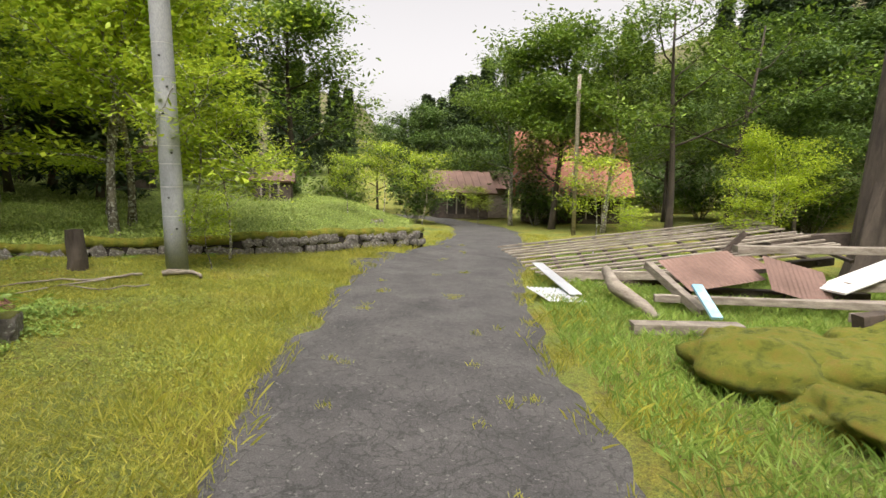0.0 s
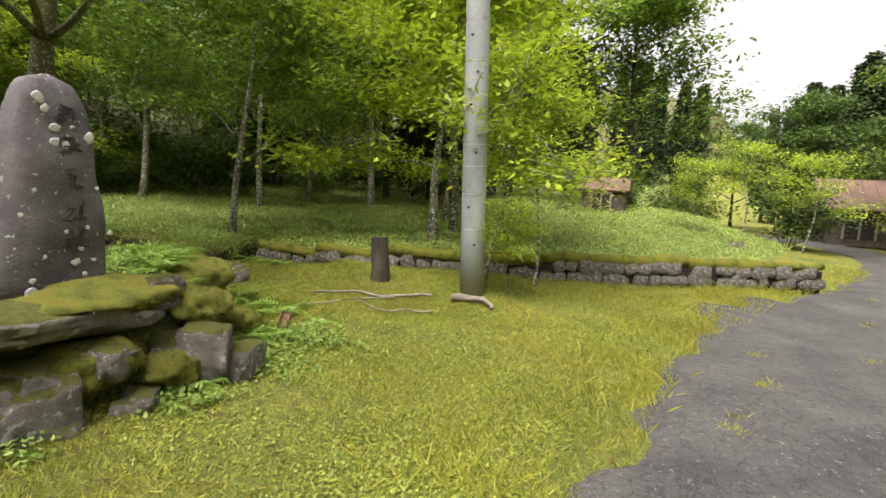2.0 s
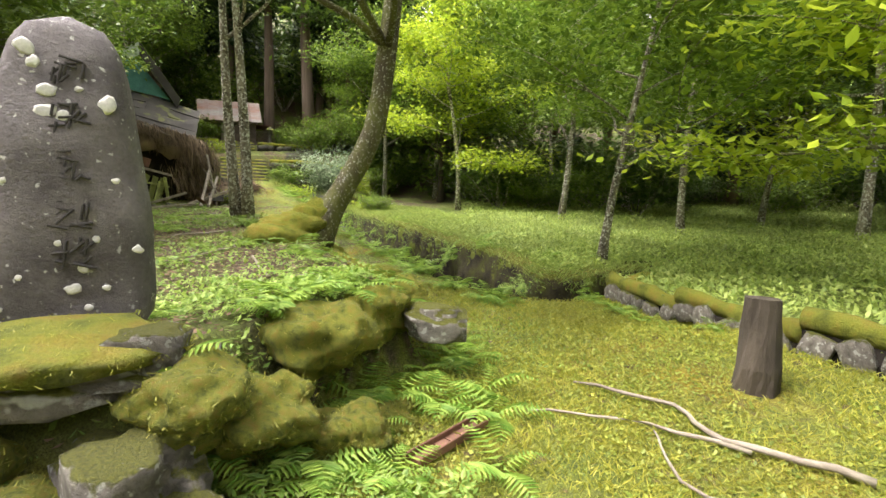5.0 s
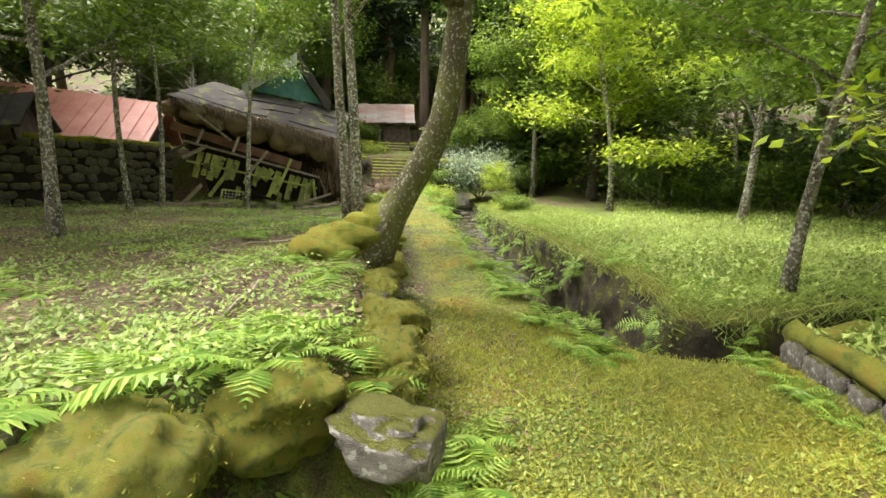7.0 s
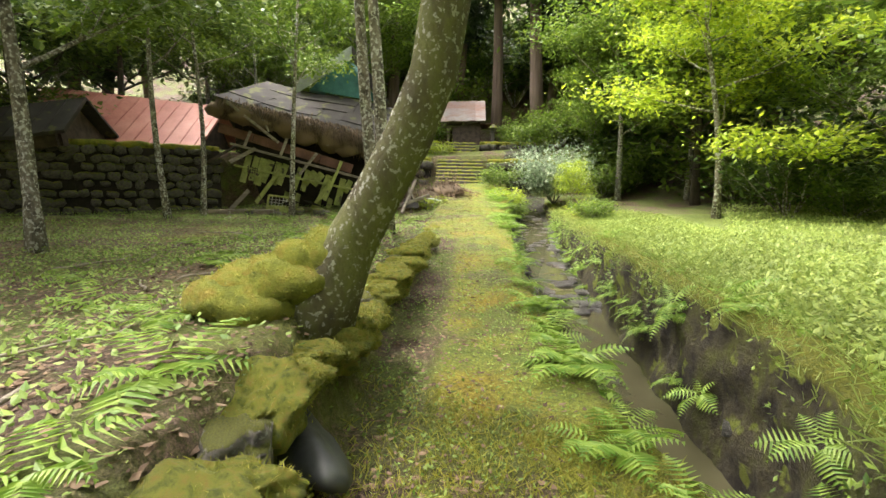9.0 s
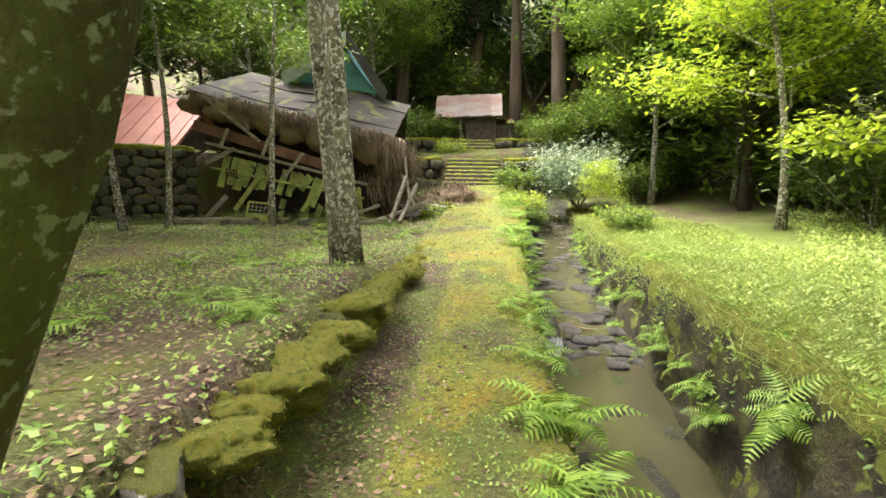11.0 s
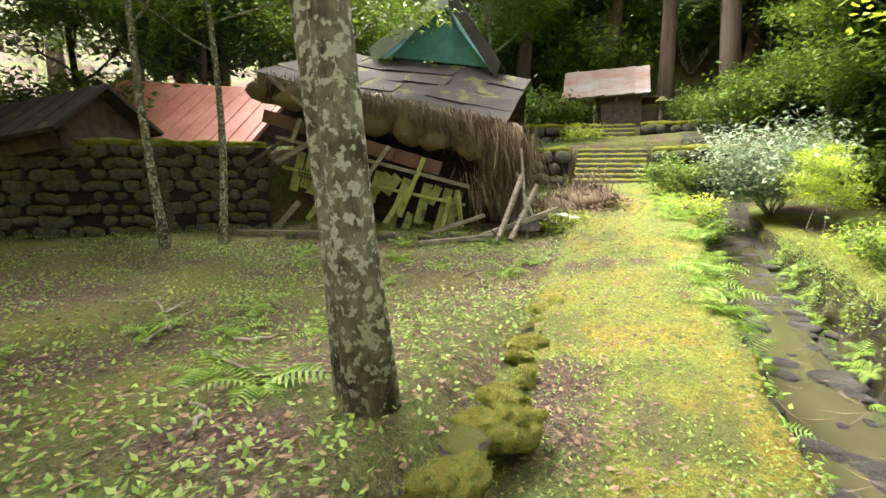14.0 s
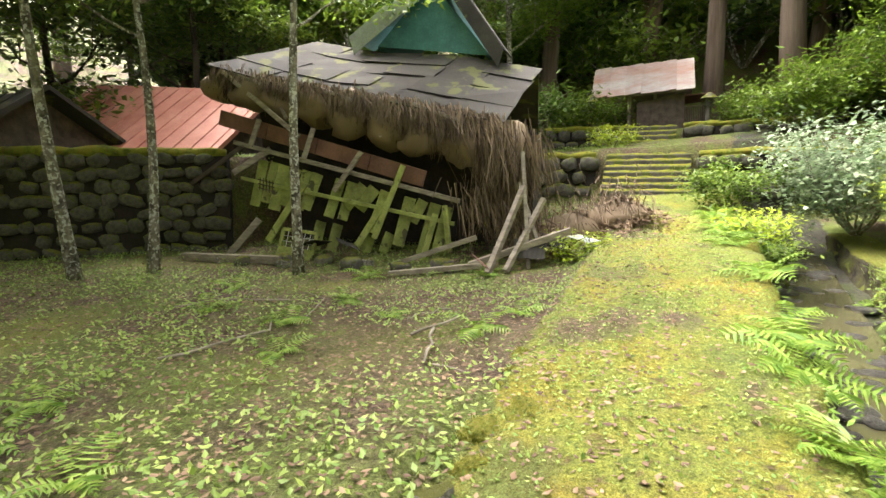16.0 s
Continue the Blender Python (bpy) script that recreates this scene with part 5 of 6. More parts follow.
def collapsed_house():
    e = thing("collapsed_house", HM, "collapsed thatched house with tilted roof and mossy boards", "house")
    rng = np.random.default_rng(51)
    # roof of overlapping sheets
    EL, ER, RL, RR = Vector((-2.9, 0.0, 3.95)), Vector((2.65, 0.15, 2.8)), Vector((-1.9, 2.3, 4.8)), Vector((3.1, 2.1, 3.95))
    for j in range(4):
        for i in range(6):
            def at(u, v):
                p = EL.lerp(ER, u).lerp(RL.lerp(RR, u), v)
                return p + Vector((0, 0, 0.05 * math.sin(u * 9 + 2) - 0.10 * math.sin(u * math.pi) * (1 - v)))
            u0, u1, v0, v1 = i / 6 - 0.01, (i + 1) / 6 + 0.015, j / 4 - 0.03, (j + 1) / 4
            lift = Vector((0, 0, 0.012 * j + rng.uniform(0, 0.03)))
            g = Geo()
            jit = [Vector((rng.uniform(-0.04, 0.04), rng.uniform(-0.04, 0.04), rng.uniform(-0.01, 0.03))) for _ in range(4)]
            panel(g, at(u0, v0) + lift + jit[0], at(u1, v0) + lift + jit[1], at(u1, v1) + lift + jit[2], at(u0, v1) + lift + jit[3], 0.02)
            part("roof_sheet", g, M_SHEET, e)
    g = Geo()
    panel(g, RL, RR, RR + Vector((-0.3, 3.2, -1.3)), RL + Vector((0.3, 3.2, -1.2)), 0.05)
    panel(g, EL + Vector((0, 0.1, -0.1)), RL + Vector((0, 0, -0.1)), RL + Vector((-0.6, 2.6, -1.2)), EL + Vector((-0.2, 2.4, -0.9)), 0.05)
    part("rear_roof", g, M_SHEET, e)
    # gable with teal boards
    A, B, C = Vector((1.15, 2.2, 6.1)), Vector((-0.9, 2.2, 4.75)), Vector((2.45, 2.1, 4.25))
    g = Geo()
    g.add([tuple(A.lerp(B, 0.15)), tuple(B.lerp(C, 0.15)), tuple(C.lerp(B, 0.1)), tuple(A + Vector((0, 1.8, -0.2))), tuple(B + Vector((0, 1.8, -0.6))), tuple(C + Vector((0, 1.8, -0.6)))],
          [[0, 1, 2], [0, 3, 4, 1], [0, 2, 5, 3]])
    gb = part("gable", g, M_TEAL, e, "teal-painted gable boards")
    # vent slots as bars, coloured near-black for the shade within
    k = Geo()
    for q in range(3):
        beam(k, (1.45 + 0.13 * q, 2.38, 5.45), (1.42 + 0.13 * q, 2.38, 5.57), 0.03, 0.02)
    part("gable_vent", k, M_SHADE, gb)
    for p, q, m in ((A, B, M_PALE_SHEET), (A, C, M_SHEET)):
        g = Geo()
        up = Vector((0, 0, 0.05))
        panel(g, p + Vector((0, -0.32, 0)) + up, q + Vector((0, -0.32, 0)) + up, q + Vector((0, 0.9, 0.1)), p + Vector((0, 0.9, 0.1)), 0.035)
        part("gable_roof", g, m, e)
        g = Geo()
        panel(g, p + Vector((0, -0.36, 0.08)), q + Vector((0, -0.36, 0.08)), q + Vector((0.1 if m is M_PALE_SHEET else -0.1, -0.34, -0.28)), p + Vector((0, -0.34, -0.36)), 0.03)
        part("bargeboard", g, m, e, "weathered sheet-clad bargeboard")
    # thatch under the eave
    for i in range(9):
        u = i / 8
        p = EL.lerp(ER, u) + Vector((0, 0.30, -0.30 - 0.18 * u))
        r = part("thatch", rock_mesh("thatch", M_STRAW, 120 + i, (0.5, 0.42, 0.30 + 0.20 * u), 3, 0.4), None, e, "ragged brown thatch")
        r.location = p
    st = Geo()
    for i in range(14):
        u0, u1 = i / 14, (i + 1) / 14
        a, b = EL.lerp(ER, u0), EL.lerp(ER, u1)
        dn = 0.2 + 0.38 * u0 ** 2
        for lay in range(3):
            o = Vector((0, 0.02 + 0.12 * lay, -0.06 - 0.12 * lay))
            st.quads(strands(rng, a + o, b + o, 620, dn, (0.12 + 0.15 * u0, -0.25 + 0.1 * lay, -1), 0.012, 0.07))
    st.quads(strands(rng, (2.5, 0.0, 2.4), (3.2, 0.5, 2.3), 900, 0.65, (0.1, -0.1, -1), 0.011, 0.2))
    st.quads(strands(rng, (2.2, 0.2, 1.6), (3.1, 0.6, 1.2), 500, 0.6, (0.2, -0.2, -1), 0.011, 0.25))
    tagged(part("thatch_straw", st, M_STRAW, e, "hanging brown straw stalks"), kind="stuff")
    # dark core: near-black sheets that paint in the shade behind the boards
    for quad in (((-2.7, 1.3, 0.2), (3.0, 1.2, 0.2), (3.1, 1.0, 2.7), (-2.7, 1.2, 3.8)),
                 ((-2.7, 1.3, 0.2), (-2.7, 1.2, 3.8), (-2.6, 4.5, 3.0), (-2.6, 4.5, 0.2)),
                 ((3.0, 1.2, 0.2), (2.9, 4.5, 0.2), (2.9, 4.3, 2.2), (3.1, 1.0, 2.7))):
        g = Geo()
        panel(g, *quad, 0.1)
        part("inner_wall", g, M_SHADE, e, "near-black sheet coloured as the shade inside the ruin")
    # rust-brown fascia board in lengths
    for i in range(4):
        u = i / 4
        a = Vector((-2.95 + 4.3 * u, 0.15, 3.05 - 1.25 * u))
        b = Vector((-2.95 + 4.3 * (u + 0.245), 0.15, 3.05 - 1.25 * (u + 0.245)))
        hbeam("fascia", a, b, 0.04, 0.30, M_BAND, e, "rust-brown fascia board")
    hbeam("rail", (-2.6, 0.08, 2.55), (2.0, 0.05, 1.42), 0.07, 0.08, M_WOOD, e)
    hbeam("rail", (-2.5, 0.1, 1.85), (1.9, 0.05, 1.02), 0.05, 0.07, M_WOOD_GREEN, e)
    # green boards
    for i in range(17):
        u = i / 17
        x = -2.15 + 4.0 * u
        top = 2.2 - 0.95 * u
        L = 0.85 * rng.uniform(0.7, 1.1)
        if i in (6, 12):
            continue
        if i in (9, 10, 14):
            L *= 0.5
        hbeam("board", (x + 0.12, 0.2 + rng.uniform(0, 0.08), top), (x - 0.14 + rng.uniform(-0.1, 0.1), 0.12 + rng.uniform(-0.05, 0.05), top - L), 0.025, rng.uniform(0.19, 0.24), M_WOOD_GREEN, e, "yellow-green algae-covered board")
    for i in range(9):
        x = -1.2 + 0.36 * i
        hbeam("board", (x, 0.25, 1.05 - 0.05 * i), (x - 0.1, 0.1, 0.45), 0.025, 0.22, M_WOOD_GREEN, e, "yellow-green algae-covered board") if i % 3 else None
    for a, b, w, m in (((-1.9, -0.05, 2.95), (-2.1, -0.1, 2.45), 0.09, M_WOOD), ((-0.75, -0.05, 2.75), (-0.95, -0.1, 2.2), 0.09, M_WOOD), ((0.2, -0.05, 2.3), (-0.35, -0.1, 1.6), 0.09, M_WOOD),
                       ((1.0, -0.05, 2.05), (0.45, -0.15, 0.75), 0.10, M_WOOD_GREEN), ((-0.95, -0.1, 1.75), (-1.75, -0.2, 0.65), 0.13, M_WOOD_GREEN), ((1.75, -0.05, 1.35), (1.85, -0.1, 0.55), 0.10, M_WOOD_GREEN),
                       ((0.65, -0.1, 1.4), (0.05, -0.2, 0.5), 0.12, M_WOOD_GREEN), ((1.6, -0.1, 1.2), (1.4, -0.3, 0.35), 0.10, M_WOOD_GREEN), ((-2.0, -0.1, 1.05), (-2.6, -0.3, 0.35), 0.13, M_WOOD),
                       ((2.4, -0.4, 0.85), (0.8, -0.6, 0.30), 0.08, M_WOOD), ((-3.7, 0.0, 1.7), (-2.2, 0.1, 2.6), 0.08, M_WOOD_DARK), ((-2.6, 0, 1.95), (-1.8, 0.1, 2.4), 0.12, M_WOOD)):
        hbeam("brace", a, b, 0.05, w, m, e, "fallen slanting timber")
    g = Geo()
    for q in range(5):
        beam(g, (-2.05 + 0.07 * q, 0.04, 1.62 - 0.02 * q), (-2.02 + 0.07 * q, 0.04, 1.86 - 0.02 * q), 0.012, 0.02)
    for q in range(3):
        beam(g, (-2.08, 0.04, 1.66 + 0.08 * q), (-1.72, 0.04, 1.58 + 0.08 * q), 0.012, 0.02)
    part("window_grille", g, M_WOOD_DARK, e)
    # roof edge battens
    for i in range(5):
        a = EL.lerp(ER, 0.05 + 0.17 * i) + Vector((0, -0.05, 0.0))
        hbeam("rafter", a, a + Vector((0.35, 0.0, -0.75)) if i % 2 else a + Vector((0.8, -0.05, -0.3)), 0.05, 0.06, M_WOOD, e)
    hbeam("rafter", (-2.6, -0.1, 3.85), (-1.0, -0.15, 2.6), 0.06, 0.08, M_WOOD, e)


collapsed_house()


def hplace(x, y, z=0.0):
    v = HM @ Vector((x, y, 0))
    return (v.x, v.y, gz(v.x, v.y) + z)


def window_frame_fallen():
    x, y, z = hplace(-1.0, -0.5)
    e = thing("fallen_window", Matrix.Translation((x, y, z + 0.02)) @ pose(0, 0, 0, -18, 6, 122), "fallen green window with a white grille", "window")
    for a, b in (((-0.35, 0, 0), (0.35, 0, 0)), ((-0.35, 0, 0.52), (0.35, 0, 0.52)), ((-0.35, 0, 0), (-0.35, 0, 0.52)), ((0.35, 0, 0), (0.35, 0, 0.52))):
        hbeam("frame", a, b, 0.05, 0.06, M_WOOD_GREEN, e)
    hbeam("board", (-0.35, 0, 0.1), (0.35, 0, 0.1), 0.03, 0.2, M_WOOD_GREEN, e)
    for i in range(5):
        hbeam("bar", (-0.23 + 0.115 * i, 0, 0.2), (-0.23 + 0.115 * i, 0, 0.5), 0.012, 0.012, M_WHITE, e)
    for i in range(2):
        hbeam("bar", (-0.33, 0, 0.3 + 0.1 * i), (0.33, 0, 0.3 + 0.1 * i), 0.012, 0.012, M_WHITE, e)


window_frame_fallen()
for i, (x0, y0, z0, x1, y1, z1, w) in enumerate(((2.75, -1.2, 0.05, 3.15, -0.3, 1.25, 0.09), (3.0, -1.1, 0.05, 3.45, -0.1, 1.0, 0.08), (3.3, -0.8, 0.0, 3.1, -0.1, 1.8, 0.06), (2.4, -0.9, 0.1, 3.9, -0.5, 0.5, 0.1),
                                                (3.5, -0.6, 0.1, 3.0, 0.1, 1.3, 0.07), (-3.3, -0.7, 0.05, -1.0, -0.9, 0.10, 0.14), (1.2, -1.3, 0.06, 2.6, -0.9, 0.1, 0.08))):
    timber("broken_post", hplace(x0, y0, z0), hplace(x1, y1, z1), w, w, M_WOOD, "grey broken post leaning on the ruin")
for i, (x, y, w, l, m) in enumerate(((3.3, -0.7, 0.5, 0.4, M_SHEET), (3.7, -0.3, 0.45, 0.4, M_SHEET), (4.1, -0.2, 0.35, 0.4, M_PALE_SHEET), (2.7, -1.5, 0.4, 0.3, M_BAND), (0.1, -0.5, 0.7, 0.4, M_SHEET), (-0.6, -0.4, 0.5, 0.4, M_SHEET))):
    px, py, pz = hplace(x, y, 0.3)
    corrugated("fallen_sheet", pose(px, py, pz, 40 - 15 * (i % 3), 15 * (i % 2), 120 + 31 * i), w, l, m, "bent roof sheet fallen beside the ruin", 0.003)
for i in range(10):
    x, y, z = hplace(-2.4 + 0.5 * i + 0.15 * (i % 3), -0.75 - 0.2 * (i % 2))
    put_rock(ROCKS if i % 3 == 0 else ROCKS_DARK, i, x, y, z + 0.05, 0.14 + 0.05 * (i % 3), 40 * i, label="grey rubble stone before the ruin")
# heap of straw and leaves beside the ruin
g = Geo()
rng = np.random.default_rng(55)
hp = [hplace(4.0, 1.6), hplace(4.7, 1.7), hplace(3.3, 0.6)]
for i, p in enumerate(hp):
    put_rock([rock_mesh("thatch_heap", M_STRAW, 140 + i, (1.0, 0.9, 0.6), 3, 0.35)], 0, p[0], p[1], p[2], 0.7, 30 * i, "thatch_heap", "heap of rotten brown thatch", group="thatch heaps")
    g.quads(strands(rng, (p[0] - 0.5, p[1] - 0.4, p[2] + 0.3), (p[0] + 0.5, p[1] + 0.4, p[2] + 0.3), 600, 0.3, (0.3, 0.3, -0.5), 0.011, 0.25))
hl = np.concatenate([np.array(p) + rng.normal(0, 1, (1500, 3)) * np.array([0.55, 0.5, 0.05]) for p in hp])
hl[:, 2] = land(hl[:, 0], hl[:, 1])[0] + 0.05 + 0.45 * np.exp(-np.min([(hl[:, 0] - p[0]) ** 2 + (hl[:, 1] - p[1]) ** 2 for p in hp], 0) / 0.35)
heap_leaves = Geo()
heap_leaves.quads(leaves(rng, hl, 0.09, 0.1, 0.6, 0.4))
tagged(part("heap_leaves", heap_leaves, M_LITTER), "brown dead leaves on the straw heaps", "leaf litter", kind="stuff")
tagged(part("loose_straw", g, M_STRAW), "loose brown straw on the heaps", "straw", kind="stuff")

# roofs behind the wall
gable_house("red_roofed_house", pose(-18.4, -13.6, 2.0, 0, 5, 120), 5.5, 4.0, 0.8, 1.5, M_WOOD_DARK, M_PINK, "house with a faded pink-red roof, half collapsed", 0.5)
gable_house("fallen_barn", pose(-14.0, -12.6, 1.9, 0, -10, 130), 4.0, 3.0, 0.5, 0.9, M_WOOD_DARK, M_SHEET, "sunken barn with a broken grey roof", 0.4)


def shrine():
    ang = math.degrees(math.atan2(N_[1], N_[0]))
    x, y = xy(25.8, -1.3)
    e = thing("shrine", Matrix.Translation((x, y, 3.33)) @ pose(0, 0, 0, 0, 2, ang - 180) @ Matrix.Scale(0.85, 4), "ruined wooden shrine with a rusty sagging tin roof", "shrine")
    # local x along the front, local -y faces the steps
    sgn = 1
    for px in (-1.5, -0.5, 0.5, 1.5):
        for py in (-0.9, 0.9):
            hbeam("post", (px, py, 0), (px, py, 1.6), 0.13, 0.13, M_WOOD, e)
    g = Geo()
    panel(g, (-1.6, 1.0, 0), (0.2, 1.0, 0), (0.2, 1.0, 1.2), (-1.6, 1.0, 1.5), 0.05)
    part("back_wall", g, M_WOOD_DARK, e)
    hbeam("lintel", (-1.7, -0.95, 1.5), (1.7, -0.95, 1.45), 0.14, 0.18, M_WOOD, e)
    hbeam("lintel", (-1.7, 0.95, 1.6), (1.7, 0.95, 1.6), 0.14, 0.18, M_WOOD, e)
    for k in range(6):
        g = Geo()
        x0 = -1.95 + 0.65 * k
        for side in (-1, 1):
            panel(g, (x0, side * 1.5, 1.55 + 0.04 * (k % 2)), (x0 + 0.68, side * 1.5, 1.52), (x0 + 0.68, 0, 2.95), (x0, 0, 2.97 + 0.03 * (k % 2)), 0.025)
        part("roof_sheet", g, M_RUSTROOF, e)
    g = Geo()
    for k in range(14):
        beam(g, (-2.6 + 0.07 * k, -0.8, 0.1), (-2.6 + 0.07 * k, -0.8, 1.1), 0.03, 0.03)
    beam(g, (-2.65, -0.8, 1.12), (-1.6, -0.8, 1.12), 0.06, 0.06)
    part("side_fence", g, M_WOOD, e)
    g = Geo()
    panel(g, (-2.75, -1.2, 1.3), (-1.6, -1.2, 1.3), (-1.6, -0.2, 1.5), (-2.75, -0.2, 1.5), 0.05)
    part("side_roof", g, M_BAND, e)
    for a, b in (((-0.6, -1.3, 0.0), (1.2, -1.1, 0.6)), ((0.2, -1.2, 0.0), (-0.9, -1.0, 0.9)), ((1.5, -1.2, 1.5), (1.0, -1.5, 0.3))):
        hbeam("fallen_beam", a, b, 0.08, 0.1, M_WOOD, e)


shrine()


def stone_lantern(x, y, s):
    z = gz(x, y)
    e = thing("stone_lantern", Matrix.Translation((x, y, z)) @ Matrix.Scale(s, 4), "small mossy stone lantern on the terrace", "lantern", "stone lanterns")
    for nm, z0, z1, r0, r1 in (("base", 0, 0.12, 0.25, 0.22), ("shaft", 0.12, 0.7, 0.1, 0.09), ("platform", 0.7, 0.78, 0.14, 0.2), ("light_box", 0.78, 1.0, 0.13, 0.13), ("roof", 1.0, 1.2, 0.3, 0.06)):
        g = Geo()
        tube(g, [(0, 0, z0), (0, 0, z1)], [r0, r1], 6)
        part(nm, g, M_ROCK_DARK, e)


stone_lantern(*xy(23.9, -2.9), 1.0)
stone_lantern(*xy(23.9, 0.7), 0.9)


# ---- bushes and undergrowth ----
def shrub_kind(kind, seed, r, h, count, size, mat):
    rng = np.random.default_rng(seed)
    tr, tips = Geo(), []
    for j in range(9):
        az = j * 2.4
        limb(tr, rng, (0.05 * math.cos(az), 0.05 * math.sin(az), -0.05), (math.cos(az) * r, math.sin(az) * r, h * rng.uniform(0.7, 1.2)), h * 0.95, 0.02, 1, tips)
    TREES[kind] = (tr.mesh("stems", M_BARK, True), crown_from_tips(rng, tips, count, r * 0.22, size, 0.7).mesh("foliage", mat))


shrub_kind("shrub", 61, 1.0, 1.5, 2600, 0.16, M_LEAF_MID)
shrub_kind("shrub_fresh", 62, 1.0, 1.3, 2600, 0.15, M_LEAF)
shrub_kind("silver", 63, 1.0, 1.5, 6500, 0.11, M_SILVER)
shrub_kind("low", 64, 0.7, 0.6, 900, 0.10, M_LEAF_BRIGHT)
x, y = xy(17.6, 3.0)
plant_tree("silver", x, y, 1.25, 0, "rounded bush with silvery white-green leaves", "bush", name="silver_bush", z=0.75)
for i, (a, b, k, s) in enumerate(((16.0, 1.2, "shrub_fresh", 0.6), (17.5, 0.8, "shrub_fresh", 0.7), (15.0, 0.9, "low", 0.9), (19.0, 1.4, "low", 1.0), (12.5, 3.3, "low", 0.9), (11.5, 3.1, "shrub_fresh", 0.5),
                                  (22.2, -2.0, "low", 1.1), (24, -2.8, "shrub_fresh", 0.9), (24.5, 2.0, "shrub_fresh", 0.9), (22.0, 2.8, "shrub_fresh", 1.0), (21.6, 4.8, "shrub_fresh", 1.2), (19.5, 5.5, "shrub_fresh", 1.1),
                                  (23.0, 6.5, "shrub", 1.5), (13.6, -1.7, "low", 0.8), (21.5, -4.5, "shrub", 1.2))):
    x, y = xy(a, b)
    plant_tree(k, x, y, s, i * 50, "leafy green shrub beside the old path", "shrub", "shrubs", "shrub")
rng = np.random.default_rng(88)
spots = []
for i in range(46):
    spots.append((-26 - rng.uniform(0, 10), -20 + 1.25 * i + rng.uniform(-1, 1), rng.uniform(1.0, 2.2)))
for i in range(26):
    spots.append((-26 + 1.5 * i, -15 - rng.uniform(0, 5), rng.uniform(1.0, 2.0)))
for i in range(24):
    spots.append((15 + rng.uniform(0, 9), 12 + 2.0 * i, rng.uniform(1.3, 2.6)))
for i in range(20):
    spots.append((-22 + 1.7 * i, 22 + rng.uniform(0, 22), rng.uniform(0.8, 1.8)))
for i in range(14):
    spots.append((-25 + rng.uniform(-1, 5), 8 + 1.2 * i, rng.uniform(0.7, 1.4)))
back = []
for i in range(44):
    back.append((*xy(27.5 + rng.uniform(0, 12), -11 + 0.55 * i), rng.uniform(1.3, 2.4)))
for i, (x, y, s) in enumerate(back):
    plant_tree(("shrub", "shrub_fresh")[i % 2], x, y, s, i * 67, "leafy green shrub on the slope behind the shrine", "shrub", "shrubs", "shrub")
for i, (x, y, s) in enumerate(spots):
    a, b = ab(x, y)
    if (-6.5 < b < 4 and a < 28) or nearest(ROADC, np.array([x]), np.array([y]))[0][0] < 3:
        continue
    plant_tree(("shrub", "shrub_fresh")[i % 2], x, y, s, i * 67, "leafy green shrub at the wood's edge", "shrub", "shrubs", "shrub")


def frond_mesh(seed, L=0.42):
    rng = np.random.default_rng(seed)
    g = Geo()
    for f in range(1):
        az = 0.0
        L2 = L * rng.uniform(0.7, 1.15)
        d = np.array([math.cos(az), math.sin(az), 0])
        s = np.array([-math.sin(az), math.cos(az), 0])
        n = 11
        for i in range(n):
            t = (i + 1) / n
            c = d * L2 * t + np.array([0, 0, 1]) * L2 * (0.75 * t - 0.62 * t * t)
            w = L2 * 0.30 * math.sin(math.pi * min(1, 0.12 + t * 0.9)) + 0.01
            for side in (-1, 1):
                q = s * side * w + d * w * 0.35
                wd = d * L2 / n * 0.42
                g.quads(np.array([[c - wd * 0.4, c + wd, c + q + np.array([0, 0, -0.02]), c + q * 0.6 - wd * 0.6]]))
    return g.mesh("frond", M_FERN)


FRONDS = [frond_mesh(i) for i in range(5)]


def fern(x, y, s, z=None, tilt=0, turn=0):
    ob = new("fern")
    k = int(abs(x * 13 + y * 7))
    for f in range(6 + k % 3):
        fr = part("frond", FRONDS[(k + f) % 5], None, ob)
        fr.matrix_basis = pose(0, 0, 0, 8 * math.sin(k + f * 2), 12 * math.sin(f * 3 + k), 360 / (6 + k % 3) * f + 14 * math.sin(k * f)) 
    ob.matrix_basis = Matrix.Translation((x, y, (gz(x, y) if z is None else z) + 0.01)) @ pose(0, 0, 0, tilt, 0, turn) @ Matrix.Scale(s, 4)
    tagged(ob, "light green fern with feathery fronds", "fern", "ferns")


rng = np.random.default_rng(91)
for i in range(34):      # along the path's stream side
    a = rng.uniform(5, 17)
    x, y = xy(a, 0.5 + rng.uniform(-0.1, 0.15))
    fern(x, y, rng.uniform(0.7, 1.2), None, rng.uniform(-10, 25), rng.uniform(0, 360))
for i in range(24):
    a = rng.uniform(-1.5, 5)
    x, y = xy(a, 0.45 + rng.uniform(-0.12, 0.3))
    fern(x, y, rng.uniform(0.6, 1.2), None, rng.uniform(0, 20), rng.uniform(0, 360))
for i in range(26):      # on the far bank's face
    a = rng.uniform(-0.5, 14)
    x, y = xy(a, 2.35 + rng.uniform(-0.12, 0.2))
    fern(x, y, rng.uniform(0.6, 1.1), None, rng.uniform(10, 35), 20 + rng.uniform(-40, 40))
for i in range(34):      # round the mound
    x, y = -4.5 - rng.uniform(0, 2.2), 4.3 + rng.uniform(0, 1.5)
    fern(x, y, rng.uniform(0.5, 1.0), None, 0, rng.uniform(0, 360))
